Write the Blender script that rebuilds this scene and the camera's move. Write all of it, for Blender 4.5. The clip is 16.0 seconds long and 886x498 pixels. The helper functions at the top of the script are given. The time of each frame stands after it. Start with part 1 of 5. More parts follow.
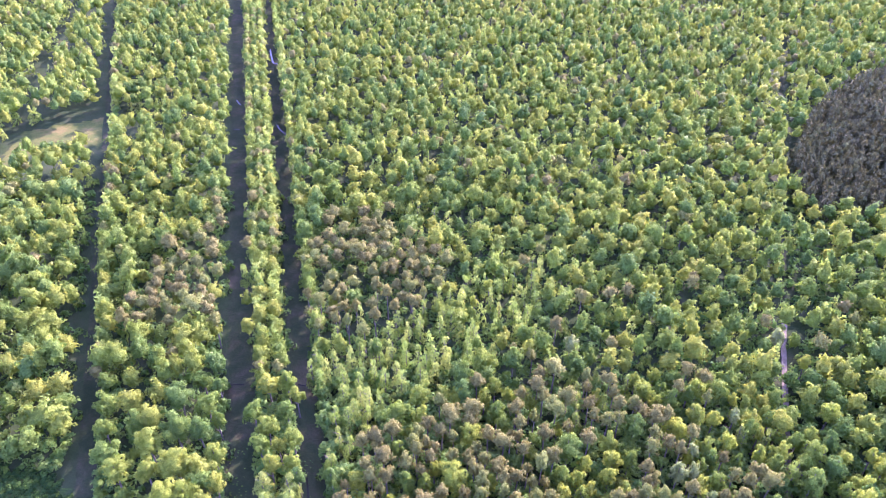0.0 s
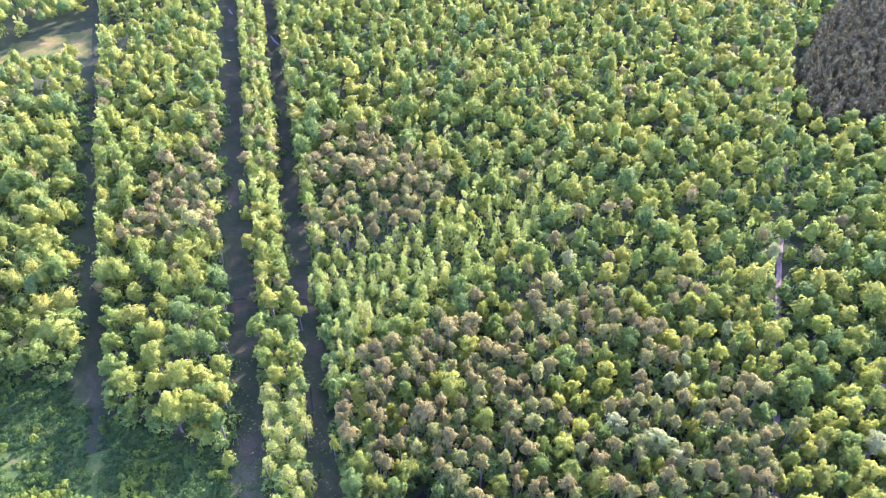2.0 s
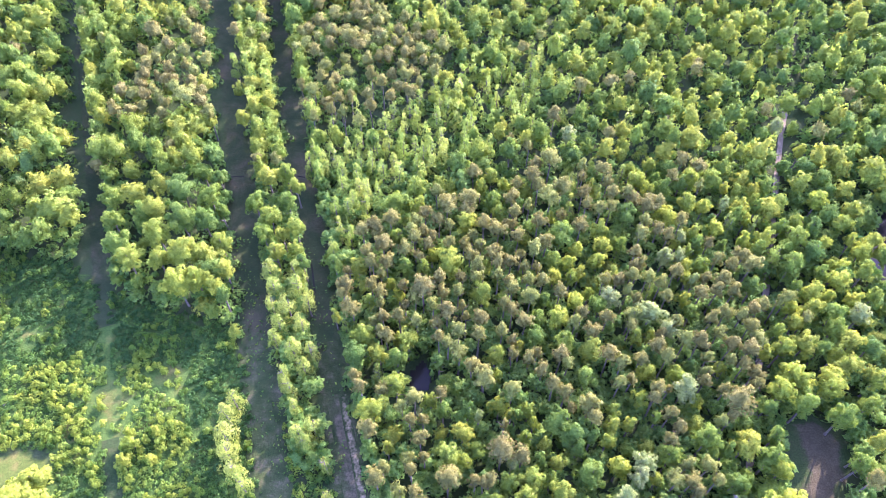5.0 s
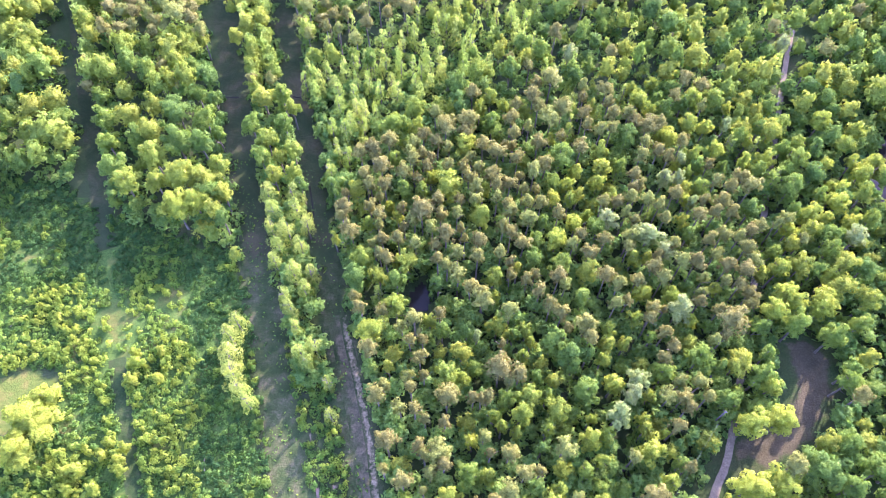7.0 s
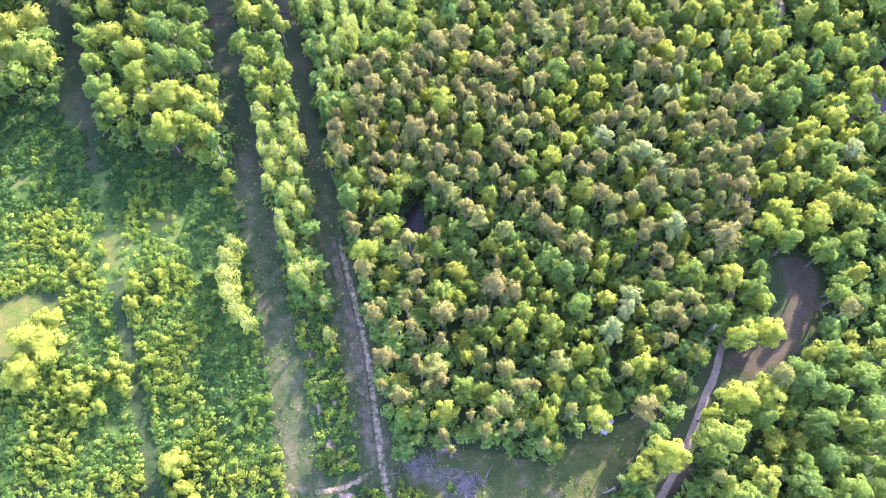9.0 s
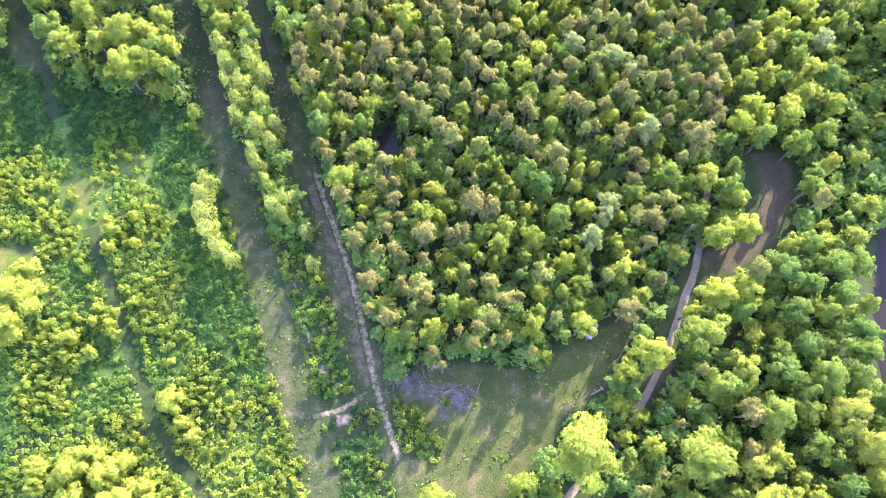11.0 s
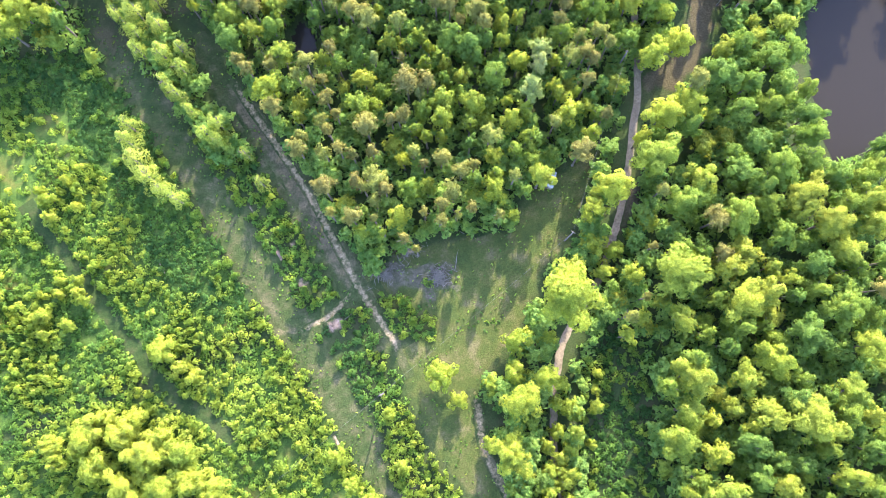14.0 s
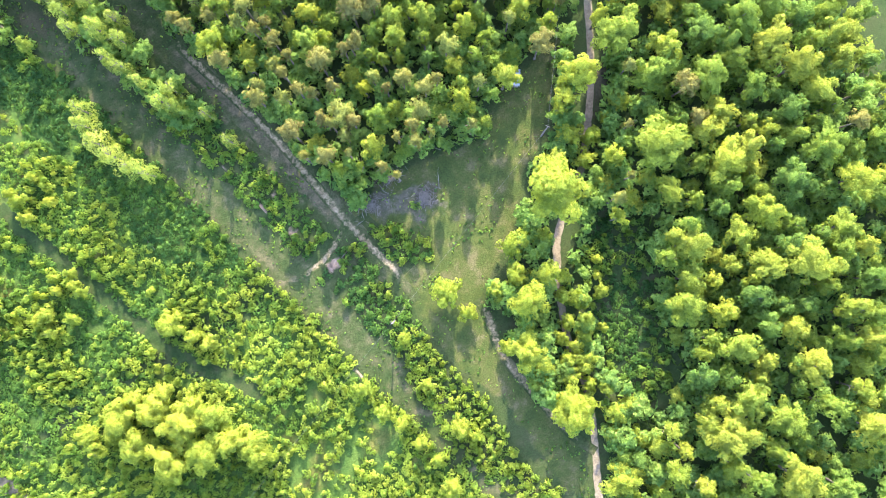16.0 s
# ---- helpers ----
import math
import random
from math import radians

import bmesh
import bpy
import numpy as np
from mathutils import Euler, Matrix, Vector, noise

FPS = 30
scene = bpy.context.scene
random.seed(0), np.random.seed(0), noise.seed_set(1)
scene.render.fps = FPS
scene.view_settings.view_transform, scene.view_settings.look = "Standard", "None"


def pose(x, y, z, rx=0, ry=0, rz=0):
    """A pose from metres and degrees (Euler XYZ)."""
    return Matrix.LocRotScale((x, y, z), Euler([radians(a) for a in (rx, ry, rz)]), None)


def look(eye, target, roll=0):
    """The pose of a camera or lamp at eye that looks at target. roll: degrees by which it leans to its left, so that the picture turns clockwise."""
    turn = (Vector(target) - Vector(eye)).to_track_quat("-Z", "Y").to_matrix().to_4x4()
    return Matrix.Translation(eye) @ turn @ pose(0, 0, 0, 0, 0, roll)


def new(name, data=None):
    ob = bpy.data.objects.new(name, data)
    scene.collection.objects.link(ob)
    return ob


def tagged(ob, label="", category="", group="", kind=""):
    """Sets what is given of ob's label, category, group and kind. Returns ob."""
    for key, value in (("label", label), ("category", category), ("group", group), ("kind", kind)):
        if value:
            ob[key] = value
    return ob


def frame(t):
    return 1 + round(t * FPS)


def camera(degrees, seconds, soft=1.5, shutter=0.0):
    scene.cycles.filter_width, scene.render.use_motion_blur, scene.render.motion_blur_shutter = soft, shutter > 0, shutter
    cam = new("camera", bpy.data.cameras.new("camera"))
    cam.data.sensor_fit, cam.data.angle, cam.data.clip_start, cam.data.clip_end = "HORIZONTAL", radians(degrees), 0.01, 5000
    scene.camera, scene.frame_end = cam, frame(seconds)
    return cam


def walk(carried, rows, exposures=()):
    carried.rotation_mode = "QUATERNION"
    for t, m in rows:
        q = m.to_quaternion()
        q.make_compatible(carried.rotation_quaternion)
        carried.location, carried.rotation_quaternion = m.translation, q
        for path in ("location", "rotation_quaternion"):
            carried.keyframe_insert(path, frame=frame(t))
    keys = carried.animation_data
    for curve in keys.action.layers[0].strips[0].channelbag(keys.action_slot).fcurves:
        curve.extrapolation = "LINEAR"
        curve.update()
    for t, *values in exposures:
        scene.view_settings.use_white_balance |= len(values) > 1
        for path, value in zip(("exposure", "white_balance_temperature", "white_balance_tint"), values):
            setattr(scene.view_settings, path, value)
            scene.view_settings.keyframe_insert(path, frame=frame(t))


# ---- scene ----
# ---------------------------------------------------------------- camera
cam = camera(64.04, 16.0, soft=0.5)
# seconds, x, y, z, yaw, pitch, roll: a hovering aircraft that tips its camera down and turns
ROWS = [
    (0.0, 0.00, 0.00, 140.00, -0.00, -36.08, 0.22),
    (0.5, 0.14, -0.00, 140.07, 0.02, -37.81, 0.18),
    (1.0, 0.24, 0.04, 140.16, 0.02, -39.49, 0.13),
    (1.5, 0.35, 0.04, 140.24, 0.02, -41.22, 0.09),
    (2.0, 0.43, 0.04, 140.29, 0.01, -42.99, 0.04),
    (2.5, 0.52, 0.04, 140.33, 0.02, -44.75, 0.02),
    (3.0, 0.52, 0.14, 140.41, -0.01, -46.51, -0.01),
    (3.5, 0.48, 0.21, 140.53, -0.06, -48.17, -0.03),
    (4.0, 0.51, 0.26, 140.61, -0.09, -49.83, -0.03),
    (6.5, 0.53, 0.28, 140.84, -0.26, -57.80, -0.02),
    (7.0, 0.58, 0.34, 140.87, -0.30, -59.39, -0.03),
    (7.5, 0.62, 0.37, 140.92, -0.45, -61.01, -0.05),
    (8.0, 0.66, 0.35, 140.98, -0.59, -62.60, -0.07),
    (8.5, 0.72, 0.26, 140.97, -0.79, -64.18, -0.05),
    (9.0, 0.71, 0.11, 140.86, -1.12, -65.77, -0.03),
    (11.5, 0.60, -1.14, 140.25, -7.53, -73.26, 0.06),
    (12.0, 0.51, -1.30, 140.13, -9.52, -74.75, 0.06),
    (12.5, 0.38, -1.40, 140.00, -11.98, -76.29, 0.02),
    (13.0, 0.32, -1.46, 139.90, -14.61, -77.85, -0.00),
    (13.5, 0.23, -1.45, 139.84, -17.39, -79.45, -0.01),
    (14.0, 0.18, -1.41, 139.85, -20.24, -81.09, -0.00),
    (14.5, 0.07, -1.31, 139.98, -23.21, -82.78, -0.00),
    (15.0, 0.04, -1.13, 140.13, -26.59, -84.47, -0.02),
    (15.5, 0.06, -0.96, 140.27, -29.99, -86.18, -0.03),
    (16.0, 0.06, -0.77, 140.36, -31.92, -87.92, 0.00),
]


def aim(x, y, z, yaw, pitch, roll):
    return pose(x, y, z, 90 + pitch, 0, yaw) @ pose(0, 0, 0, 0, 0, roll)


EXPOSURES = [(0.0, 3.02, 5080.0, 84.0), (4.0, 3.24, 5150.0, 67.0), (9.0, 3.3, 5300.0, 57.0), (16.0, 3.17, 5720.0, 27.0)]
walk(cam, [(t, aim(x, y, z, yaw, pitch, roll)) for t, x, y, z, yaw, pitch, roll in ROWS], EXPOSURES)

# ---------------------------------------------------------------- light
SUN_AZIMUTH, SUN_HEIGHT = 34.0, 25.5
world = bpy.data.worlds.new("sky")
scene.world = world
world.use_nodes = True
wn = world.node_tree
sky = wn.nodes.new("ShaderNodeTexSky")
sky.sky_type = "NISHITA"
sky.sun_disc = False
sky.sun_elevation, sky.sun_rotation = radians(SUN_HEIGHT), radians(SUN_AZIMUTH)
sky.dust_density, sky.air_density = 1.5, 1.0
haze = wn.nodes.new("ShaderNodeHueSaturation")
haze.inputs["Saturation"].default_value = 0.9
wn.links.new(sky.outputs["Color"], haze.inputs["Color"])
wn.links.new(haze.outputs["Color"], wn.nodes["Background"].inputs["Color"])
wn.nodes["Background"].inputs["Strength"].default_value = 0.15
sun_data = bpy.data.lights.new("sun", "SUN")
sun_data.energy, sun_data.angle, sun_data.color = 2.35, radians(0.6), (1.0, 0.86, 0.47)
sun = new("sun", sun_data)
sun_from = Vector((math.sin(radians(SUN_AZIMUTH)) * math.cos(radians(SUN_HEIGHT)),
                   math.cos(radians(SUN_AZIMUTH)) * math.cos(radians(SUN_HEIGHT)), math.sin(radians(SUN_HEIGHT))))
sun.matrix_world = look(sun_from * 300, (0, 0, 0))

# ---------------------------------------------------------------- materials


def node(nt, kind, **values):
    n = nt.nodes.new(kind)
    for key, value in values.items():
        n.inputs[key].default_value = value
    return n


def ramp(nt, src, stops):
    r = nt.nodes.new("ShaderNodeValToRGB")
    el = r.color_ramp.elements
    while len(el) < len(stops):
        el.new(0.5)
    for e, (p, c) in zip(el, stops):
        e.position, e.color = p, (*c, 1)
    nt.links.new(src, r.inputs[0])
    return r.outputs[0]


def mixed(nt, fac, a, b, how="MIX"):
    m = nt.nodes.new("ShaderNodeMix")
    m.data_type, m.blend_type = "RGBA", how
    for slot, value in ((0, fac), (6, a), (7, b)):
        if isinstance(value, (int, float)):
            m.inputs[slot].default_value = value
        elif isinstance(value, tuple):
            m.inputs[slot].default_value = (*value, 1)
        else:
            nt.links.new(value, m.inputs[slot])
    return m.outputs[2]


def calc(nt, how, a, b=0.0):
    m = nt.nodes.new("ShaderNodeMath")
    m.operation = how
    for slot, value in enumerate((a, b)):
        if isinstance(value, (int, float)):
            m.inputs[slot].default_value = value
        else:
            nt.links.new(value, m.inputs[slot])
    return m.outputs[0]


def blank(name):
    mat = bpy.data.materials.new(name)
    mat.use_nodes = True
    nt = mat.node_tree
    return mat, nt, nt.nodes["Principled BSDF"], nt.nodes["Material Output"]


def wobble(nt, scale, detail=4.0, rough=0.6):
    tc = nt.nodes.new("ShaderNodeNewGeometry")
    n = node(nt, "ShaderNodeTexNoise", Scale=scale, Detail=detail, Roughness=rough)
    nt.links.new(tc.outputs["Position"], n.inputs["Vector"])
    return n.outputs["Fac"]


def leaf_material(name, stops, glow, through_light=0.45, joined=False):
    """Leaves: a tint per tree, a smaller one per spray, light that passes through the blade."""
    mat, nt, bsdf, out = blank(name)
    if joined:
        at = nt.nodes.new("ShaderNodeAttribute")
        at.attribute_name = "tint"
        per_tree = at.outputs["Fac"]
    else:
        per_tree = nt.nodes.new("ShaderNodeObjectInfo").outputs["Random"]
    col = ramp(nt, per_tree, stops)
    spray = ramp(nt, wobble(nt, 0.8, 2.0, 0.6), [(0.3, (0.74, 0.82, 0.84)), (0.5, (1, 1, 1)), (0.7, (1.24, 1.18, 1.0))])
    col = mixed(nt, 1.0, col, spray, "MULTIPLY")
    blades = wobble(nt, 5.0, 4.0, 0.8)
    col = mixed(nt, 1.0, col, ramp(nt, blades, [(0.34, (0.62, 0.69, 0.68)), (0.5, (1.0, 1.0, 1.0)), (0.66, (1.38, 1.33, 1.12))]), "MULTIPLY")
    relief = node(nt, "ShaderNodeBump", Strength=1.0, Distance=0.22)
    nt.links.new(blades, relief.inputs["Height"])
    clumps = node(nt, "ShaderNodeBump", Strength=1.0, Distance=0.9 if joined and "bush" not in name else 0.3)
    nt.links.new(wobble(nt, 1.1, 2.0, 0.7), clumps.inputs["Height"])
    nt.links.new(clumps.outputs[0], relief.inputs["Normal"])
    nt.links.new(relief.outputs[0], bsdf.inputs["Normal"])
    nt.links.new(col, bsdf.inputs["Base Color"])
    bsdf.inputs["Roughness"].default_value = 0.72
    bsdf.inputs["Specular IOR Level"].default_value = 0.12
    tr = nt.nodes.new("ShaderNodeBsdfTranslucent")
    nt.links.new(mixed(nt, 1.0, col, glow, "MULTIPLY"), tr.inputs["Color"])
    nt.links.new(relief.outputs[0], tr.inputs["Normal"])
    mx = nt.nodes.new("ShaderNodeMixShader")
    mx.inputs[0].default_value = through_light
    nt.links.new(bsdf.outputs[0], mx.inputs[1])
    nt.links.new(tr.outputs[0], mx.inputs[2])
    nt.links.new(mx.outputs[0], out.inputs["Surface"])
    return mat


OAK = [(0.0, (0.12, 0.22, 0.046)), (0.35, (0.185, 0.285, 0.042)), (0.7, (0.25, 0.33, 0.044)), (1.0, (0.315, 0.365, 0.048))]
PINE = [(0.0, (0.21, 0.205, 0.058)), (0.5, (0.24, 0.245, 0.06)), (1.0, (0.235, 0.285, 0.06))]
PLANT = [(0.0, (0.084, 0.098, 0.042)), (0.5, (0.1, 0.114, 0.047)), (1.0, (0.106, 0.132, 0.052))]
POPLAR = [(0.0, (0.26, 0.39, 0.07)), (0.5, (0.32, 0.44, 0.08)), (1.0, (0.375, 0.465, 0.095))]
PALE = [(0.0, (0.27, 0.345, 0.10)), (1.0, (0.36, 0.41, 0.14))]
# The darkest BUSH stop carries tree shade on the low scrub.
BUSH = [(0.0, (0.055, 0.135, 0.036)), (0.3, (0.135, 0.26, 0.045)), (0.6, (0.26, 0.37, 0.05)), (1.0, (0.365, 0.45, 0.06))]
BRIGHT = [(0.0, (0.31, 0.41, 0.075)), (1.0, (0.39, 0.455, 0.095))]
SUNNY = [(0.0, (0.275, 0.365, 0.045)), (1.0, (0.37, 0.435, 0.055))]
UNDER = [(0.0, (0.125, 0.255, 0.06)), (1.0, (0.22, 0.335, 0.065))]
M = {}
for key, stops, glow, t in (("oak", OAK, (1.35, 1.3, 0.8), 0.45), ("pine", PINE, (1.15, 1.1, 0.8), 0.36), ("plantation", PLANT, (1.1, 1.0, 0.8), 0.2),
                            ("poplar", POPLAR, (1.25, 1.2, 0.9), 0.45), ("pale", PALE, (1.1, 1.15, 0.9), 0.4), ("sunny", SUNNY, (1.3, 1.25, 0.8), 0.5), ("bright", BRIGHT, (1.2, 1.2, 0.85), 0.45), ("bush", BUSH[:3], (1.35, 1.3, 0.8), 0.48), ("yellow_bush", BUSH[2:], (1.35, 1.3, 0.8), 0.48),
                            ("under", UNDER, (1.3, 1.4, 0.8), 0.4)):
    M[key] = leaf_material(key + "_leaves", stops, glow, t)
    M[key + "_joined"] = leaf_material(key + "_leaves_mass", BUSH if key == "bush" else stops, glow, t, True)


def plain(name, stops, scale, rough=0.9, bump=0.3, fine=8.0, metal=0.0):
    mat, nt, bsdf, out = blank(name)
    col = ramp(nt, wobble(nt, scale, 6.0, 0.65), stops)
    grain = ramp(nt, wobble(nt, fine, 4.0), [(0.3, (0.72, 0.72, 0.72)), (0.7, (1.2, 1.2, 1.2))])
    nt.links.new(mixed(nt, 1.0, col, grain, "MULTIPLY"), bsdf.inputs["Base Color"])
    bsdf.inputs["Roughness"].default_value, bsdf.inputs["Metallic"].default_value = rough, metal
    b = node(nt, "ShaderNodeBump", Strength=bump, Distance=0.1)
    nt.links.new(wobble(nt, fine, 3.0), b.inputs["Height"])
    nt.links.new(b.outputs[0], bsdf.inputs["Normal"])
    return mat


M["bark"] = plain("bark", [(0.3, (0.10, 0.085, 0.065)), (0.7, (0.24, 0.21, 0.17))], 1.5)
M["wood"] = plain("weathered_wood", [(0.3, (0.10, 0.09, 0.08)), (0.7, (0.2, 0.185, 0.17))], 2.0)
M["dead_wood"] = plain("dead_wood", [(0.3, (0.12, 0.11, 0.088)), (0.7, (0.26, 0.235, 0.185))], 1.3)
M["roof"] = plain("roof_metal", [(0.3, (0.22, 0.26, 0.27)), (0.7, (0.33, 0.36, 0.36))], 0.8, 0.45, 0.05, 3.0, 0.3)
M["shed_wall"] = plain("shed_wall", [(0.3, (0.30, 0.28, 0.25)), (0.7, (0.42, 0.40, 0.36))], 1.2)
M["steel"] = plain("grey_steel", [(0.3, (0.30, 0.31, 0.32)), (0.7, (0.4, 0.41, 0.42))], 2.0, 0.45, 0.05, 9.0, 0.6)

FLOOR = [(0.25, (0.022, 0.04, 0.014)), (0.45, (0.036, 0.062, 0.018)), (0.6, (0.05, 0.066, 0.024)), (0.8, (0.085, 0.07, 0.04))]


def soil(name, stops, scale, fine=3.0, edge=True, base=FLOOR, ragged=(0.45, 1.6, 0.2, 0.55), herbs=None):
    """Open ground that frays into the forest floor where the attribute edge falls to nought."""
    mat, nt, bsdf, out = blank(name)
    own = ramp(nt, wobble(nt, scale, 8.0, 0.7), stops)
    if herbs:
        own = mixed(nt, ramp(nt, wobble(nt, 0.25, 3.0), [(0.4, (0.1, 0.1, 0.1)), (0.5, (1, 1, 1))]), own, ramp(nt, wobble(nt, 2.2, 5.0, 0.7), herbs))
    if edge:
        at = nt.nodes.new("ShaderNodeAttribute")
        at.attribute_name = "edge"
        w = calc(nt, "ADD", at.outputs["Fac"], calc(nt, "MULTIPLY", calc(nt, "SUBTRACT", wobble(nt, ragged[0], 6.0, 0.7), 0.5), ragged[1]))
        sharp = nt.nodes.new("ShaderNodeMapRange")
        sharp.inputs["From Min"].default_value, sharp.inputs["From Max"].default_value = ragged[2], ragged[3]
        nt.links.new(w, sharp.inputs["Value"])
        own = mixed(nt, sharp.outputs[0], ramp(nt, wobble(nt, 0.16, 8.0, 0.7), base), own)
    grain = ramp(nt, wobble(nt, fine, 5.0, 0.75), [(0.3, (0.6, 0.6, 0.6)), (0.7, (1.3, 1.3, 1.3))])
    nt.links.new(mixed(nt, 1.0, own, grain, "MULTIPLY"), bsdf.inputs["Base Color"])
    bsdf.inputs["Roughness"].default_value = 0.95
    bsdf.inputs["Specular IOR Level"].default_value = 0.1
    b = node(nt, "ShaderNodeBump", Strength=0.7, Distance=0.25)
    nt.links.new(wobble(nt, fine, 5.0, 0.7), b.inputs["Height"])
    nt.links.new(b.outputs[0], bsdf.inputs["Normal"])
    return mat


M["ground"] = soil("forest_floor", FLOOR, 0.16, edge=False)
RIDE = [(0.36, (0.028, 0.05, 0.015)), (0.48, (0.042, 0.062, 0.019)), (0.56, (0.064, 0.073, 0.03)), (0.68, (0.125, 0.112, 0.06))]
M["ride"] = soil("mown_ride", RIDE, 0.3)
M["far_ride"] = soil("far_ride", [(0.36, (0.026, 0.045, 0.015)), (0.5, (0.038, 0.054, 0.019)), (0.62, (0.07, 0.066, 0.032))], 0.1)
M["dirt"] = soil("dirt_track", [(0.3, (0.17, 0.125, 0.07)), (0.5, (0.31, 0.235, 0.135)), (0.75, (0.42, 0.33, 0.20))], 0.6, base=RIDE, ragged=(1.1, 3.2, 0.55, 1.35))
M["gravel"] = soil("gravel_lane", [(0.3, (0.17, 0.14, 0.095)), (0.7, (0.28, 0.235, 0.16))], 0.5)
LAWN_TONES = [(0.38, (0.042, 0.066, 0.017)), (0.47, (0.058, 0.08, 0.019)), (0.54, (0.076, 0.087, 0.026)), (0.64, (0.12, 0.112, 0.052))]
M["lawn"] = soil("lawn_grass", LAWN_TONES, 0.22)
M["bare"] = soil("bare_earth", [(0.3, (0.05, 0.048, 0.026)), (0.55, (0.075, 0.067, 0.038)), (0.8, (0.12, 0.1, 0.06))], 0.25)
M["worn"] = soil("worn_ground", [(0.3, (0.052, 0.055, 0.027)), (0.5, (0.088, 0.08, 0.043)), (0.7, (0.155, 0.13, 0.074))], 0.5, base=RIDE, ragged=(0.5, 2.2, 0.3, 0.9))
M["dry_grass"] = soil("dry_grass", [(0.34, (0.055, 0.088, 0.018)), (0.5, (0.092, 0.108, 0.024)), (0.66, (0.16, 0.146, 0.045))], 0.45, base=[(0.35, (0.045, 0.095, 0.018)), (0.6, (0.08, 0.135, 0.024))], ragged=(0.35, 2.6, 0.35, 0.95))
M["straw"] = soil("straw_grass", [(0.38, (0.06, 0.095, 0.016)), (0.5, (0.088, 0.12, 0.02)), (0.62, (0.13, 0.125, 0.03))], 0.25)
M["pasture"] = soil("pasture", [(0.38, (0.06, 0.09, 0.018)), (0.5, (0.10, 0.12, 0.024)), (0.62, (0.17, 0.145, 0.04))], 0.08)
M["red_earth"] = soil("red_earth", [(0.35, (0.15, 0.11, 0.07)), (0.5, (0.25, 0.18, 0.125)), (0.65, (0.34, 0.255, 0.185))], 0.6, ragged=(0.9, 1.8, 0.2, 0.7))
M["litter"] = soil("twig_litter", [(0.35, (0.055, 0.062, 0.03)), (0.5, (0.09, 0.086, 0.055)), (0.65, (0.15, 0.136, 0.098))], 0.8, 6.0, base=LAWN_TONES, ragged=(0.5, 3.0, 0.3, 1.0))
# Track grass with the shade of the bush rows put into its colour.
M["shaded_grass_track"] = soil("shaded_grass_track", [(0.36, (0.02, 0.042, 0.012)), (0.5, (0.032, 0.058, 0.015)), (0.66, (0.06, 0.066, 0.026))], 0.5)
M["scrub"] = soil("scrub_ground", [(0.3, (0.036, 0.078, 0.015)), (0.5, (0.064, 0.11, 0.02)), (0.59, (0.1, 0.122, 0.026)), (0.7, (0.165, 0.15, 0.044))], 0.11, herbs=[(0.38, (0.028, 0.062, 0.012)), (0.5, (0.052, 0.105, 0.018)), (0.66, (0.085, 0.14, 0.026))])

mat, nt, bsdf, out = blank("still_water")
bsdf.inputs["Base Color"].default_value = (0.022, 0.02, 0.016, 1)
bsdf.inputs["Roughness"].default_value = 0.12
bsdf.inputs["Specular IOR Level"].default_value = 0.2
bsdf.inputs["IOR"].default_value = 1.33
b = node(nt, "ShaderNodeBump", Strength=0.08, Distance=0.05)
nt.links.new(wobble(nt, 2.0), b.inputs["Height"])
nt.links.new(b.outputs[0], bsdf.inputs["Normal"])
M["water"] = mat

# ---------------------------------------------------------------- plan
rng = np.random.default_rng(7)
PLANTATION = [(127.0, 217.7), (136.1, 243.2), (146.8, 265.3), (167.1, 293.6), (187.2, 313.0), (215.8, 334.3), (258.0, 352.0), (262.0, 200.0), (149.3, 202.2), (132.1, 205.6)]
POPLARS = [(-35.9, 142.0), (-13.4, 152.7), (7.9, 169.8), (30.5, 172.8), (27.9, 149.3), (12.7, 131.6), (-3.4, 129.5), (-5.9, 116.2), (-21.4, 107.6), (-27.3, 112.6), (-31.0, 119.7)]
POPLAR_STRIP = [(-42.5, 98.2), (-32.0, 98.9), (-24.9, 58.7), (-22.8, 53.6), (-30.3, 53.1), (-38.6, 72.2)]
PINES = [(-20.8, 90.6), (-19.6, 104.6), (-0.9, 112.5), (18.3, 126.2), (38.8, 113.6), (53.4, 105.1), (69.0, 83.4), (64.0, 59.3), (55.8, 54.5), (44.5, 33.2), (34.0, 32.3), (22.8, 23.3), (-7.4, 18.9), (-11.7, 32.9), (-14.6, 55.6), (-8.1, 70.7), (-19.0, 77.7)]
PINES_FAR = [(-40.8, 187.7), (-27.9, 204.8), (1.1, 175.7), (-0.6, 159.2), (-14.3, 142.2), (-33.8, 139.9)]
PINES_WEST = [(-89.6, 181.1), (-74.4, 190.7), (-60.4, 146.6), (-85.1, 139.6), (-86.3, 156.1)]
CLEARING = [(-112.6, 107.2), (-89.7, 101.8), (-81.8, 95.2), (-62.3, 88.6), (-47.4, 83.8), (-40.8, 68.6), (-35.5, 48.8), (-29.3, 12.7), (-88.8, 13.9)]
BARE = [(73.7, 61.0), (78.6, 61.4), (83.3, 56.0), (81.0, 47.0), (74.7, 39.2), (65.0, 32.9), (58.1, 35.0), (58.0, 38.8), (65.4, 41.1), (73.8, 49.9)]
POND = [(-6.3, 72.2), (-3.7, 75.0), (-0.9, 71.3), (-2.6, 67.4), (-6.2, 68.1)]
LAKE = [(95.1, 36.1), (99.9, 43.0), (106.9, 43.5), (117.1, 46.1), (109.2, 13.0), (98.0, 9.3), (88.2, 7.3), (88.6, 14.9), (92.1, 26.5)]
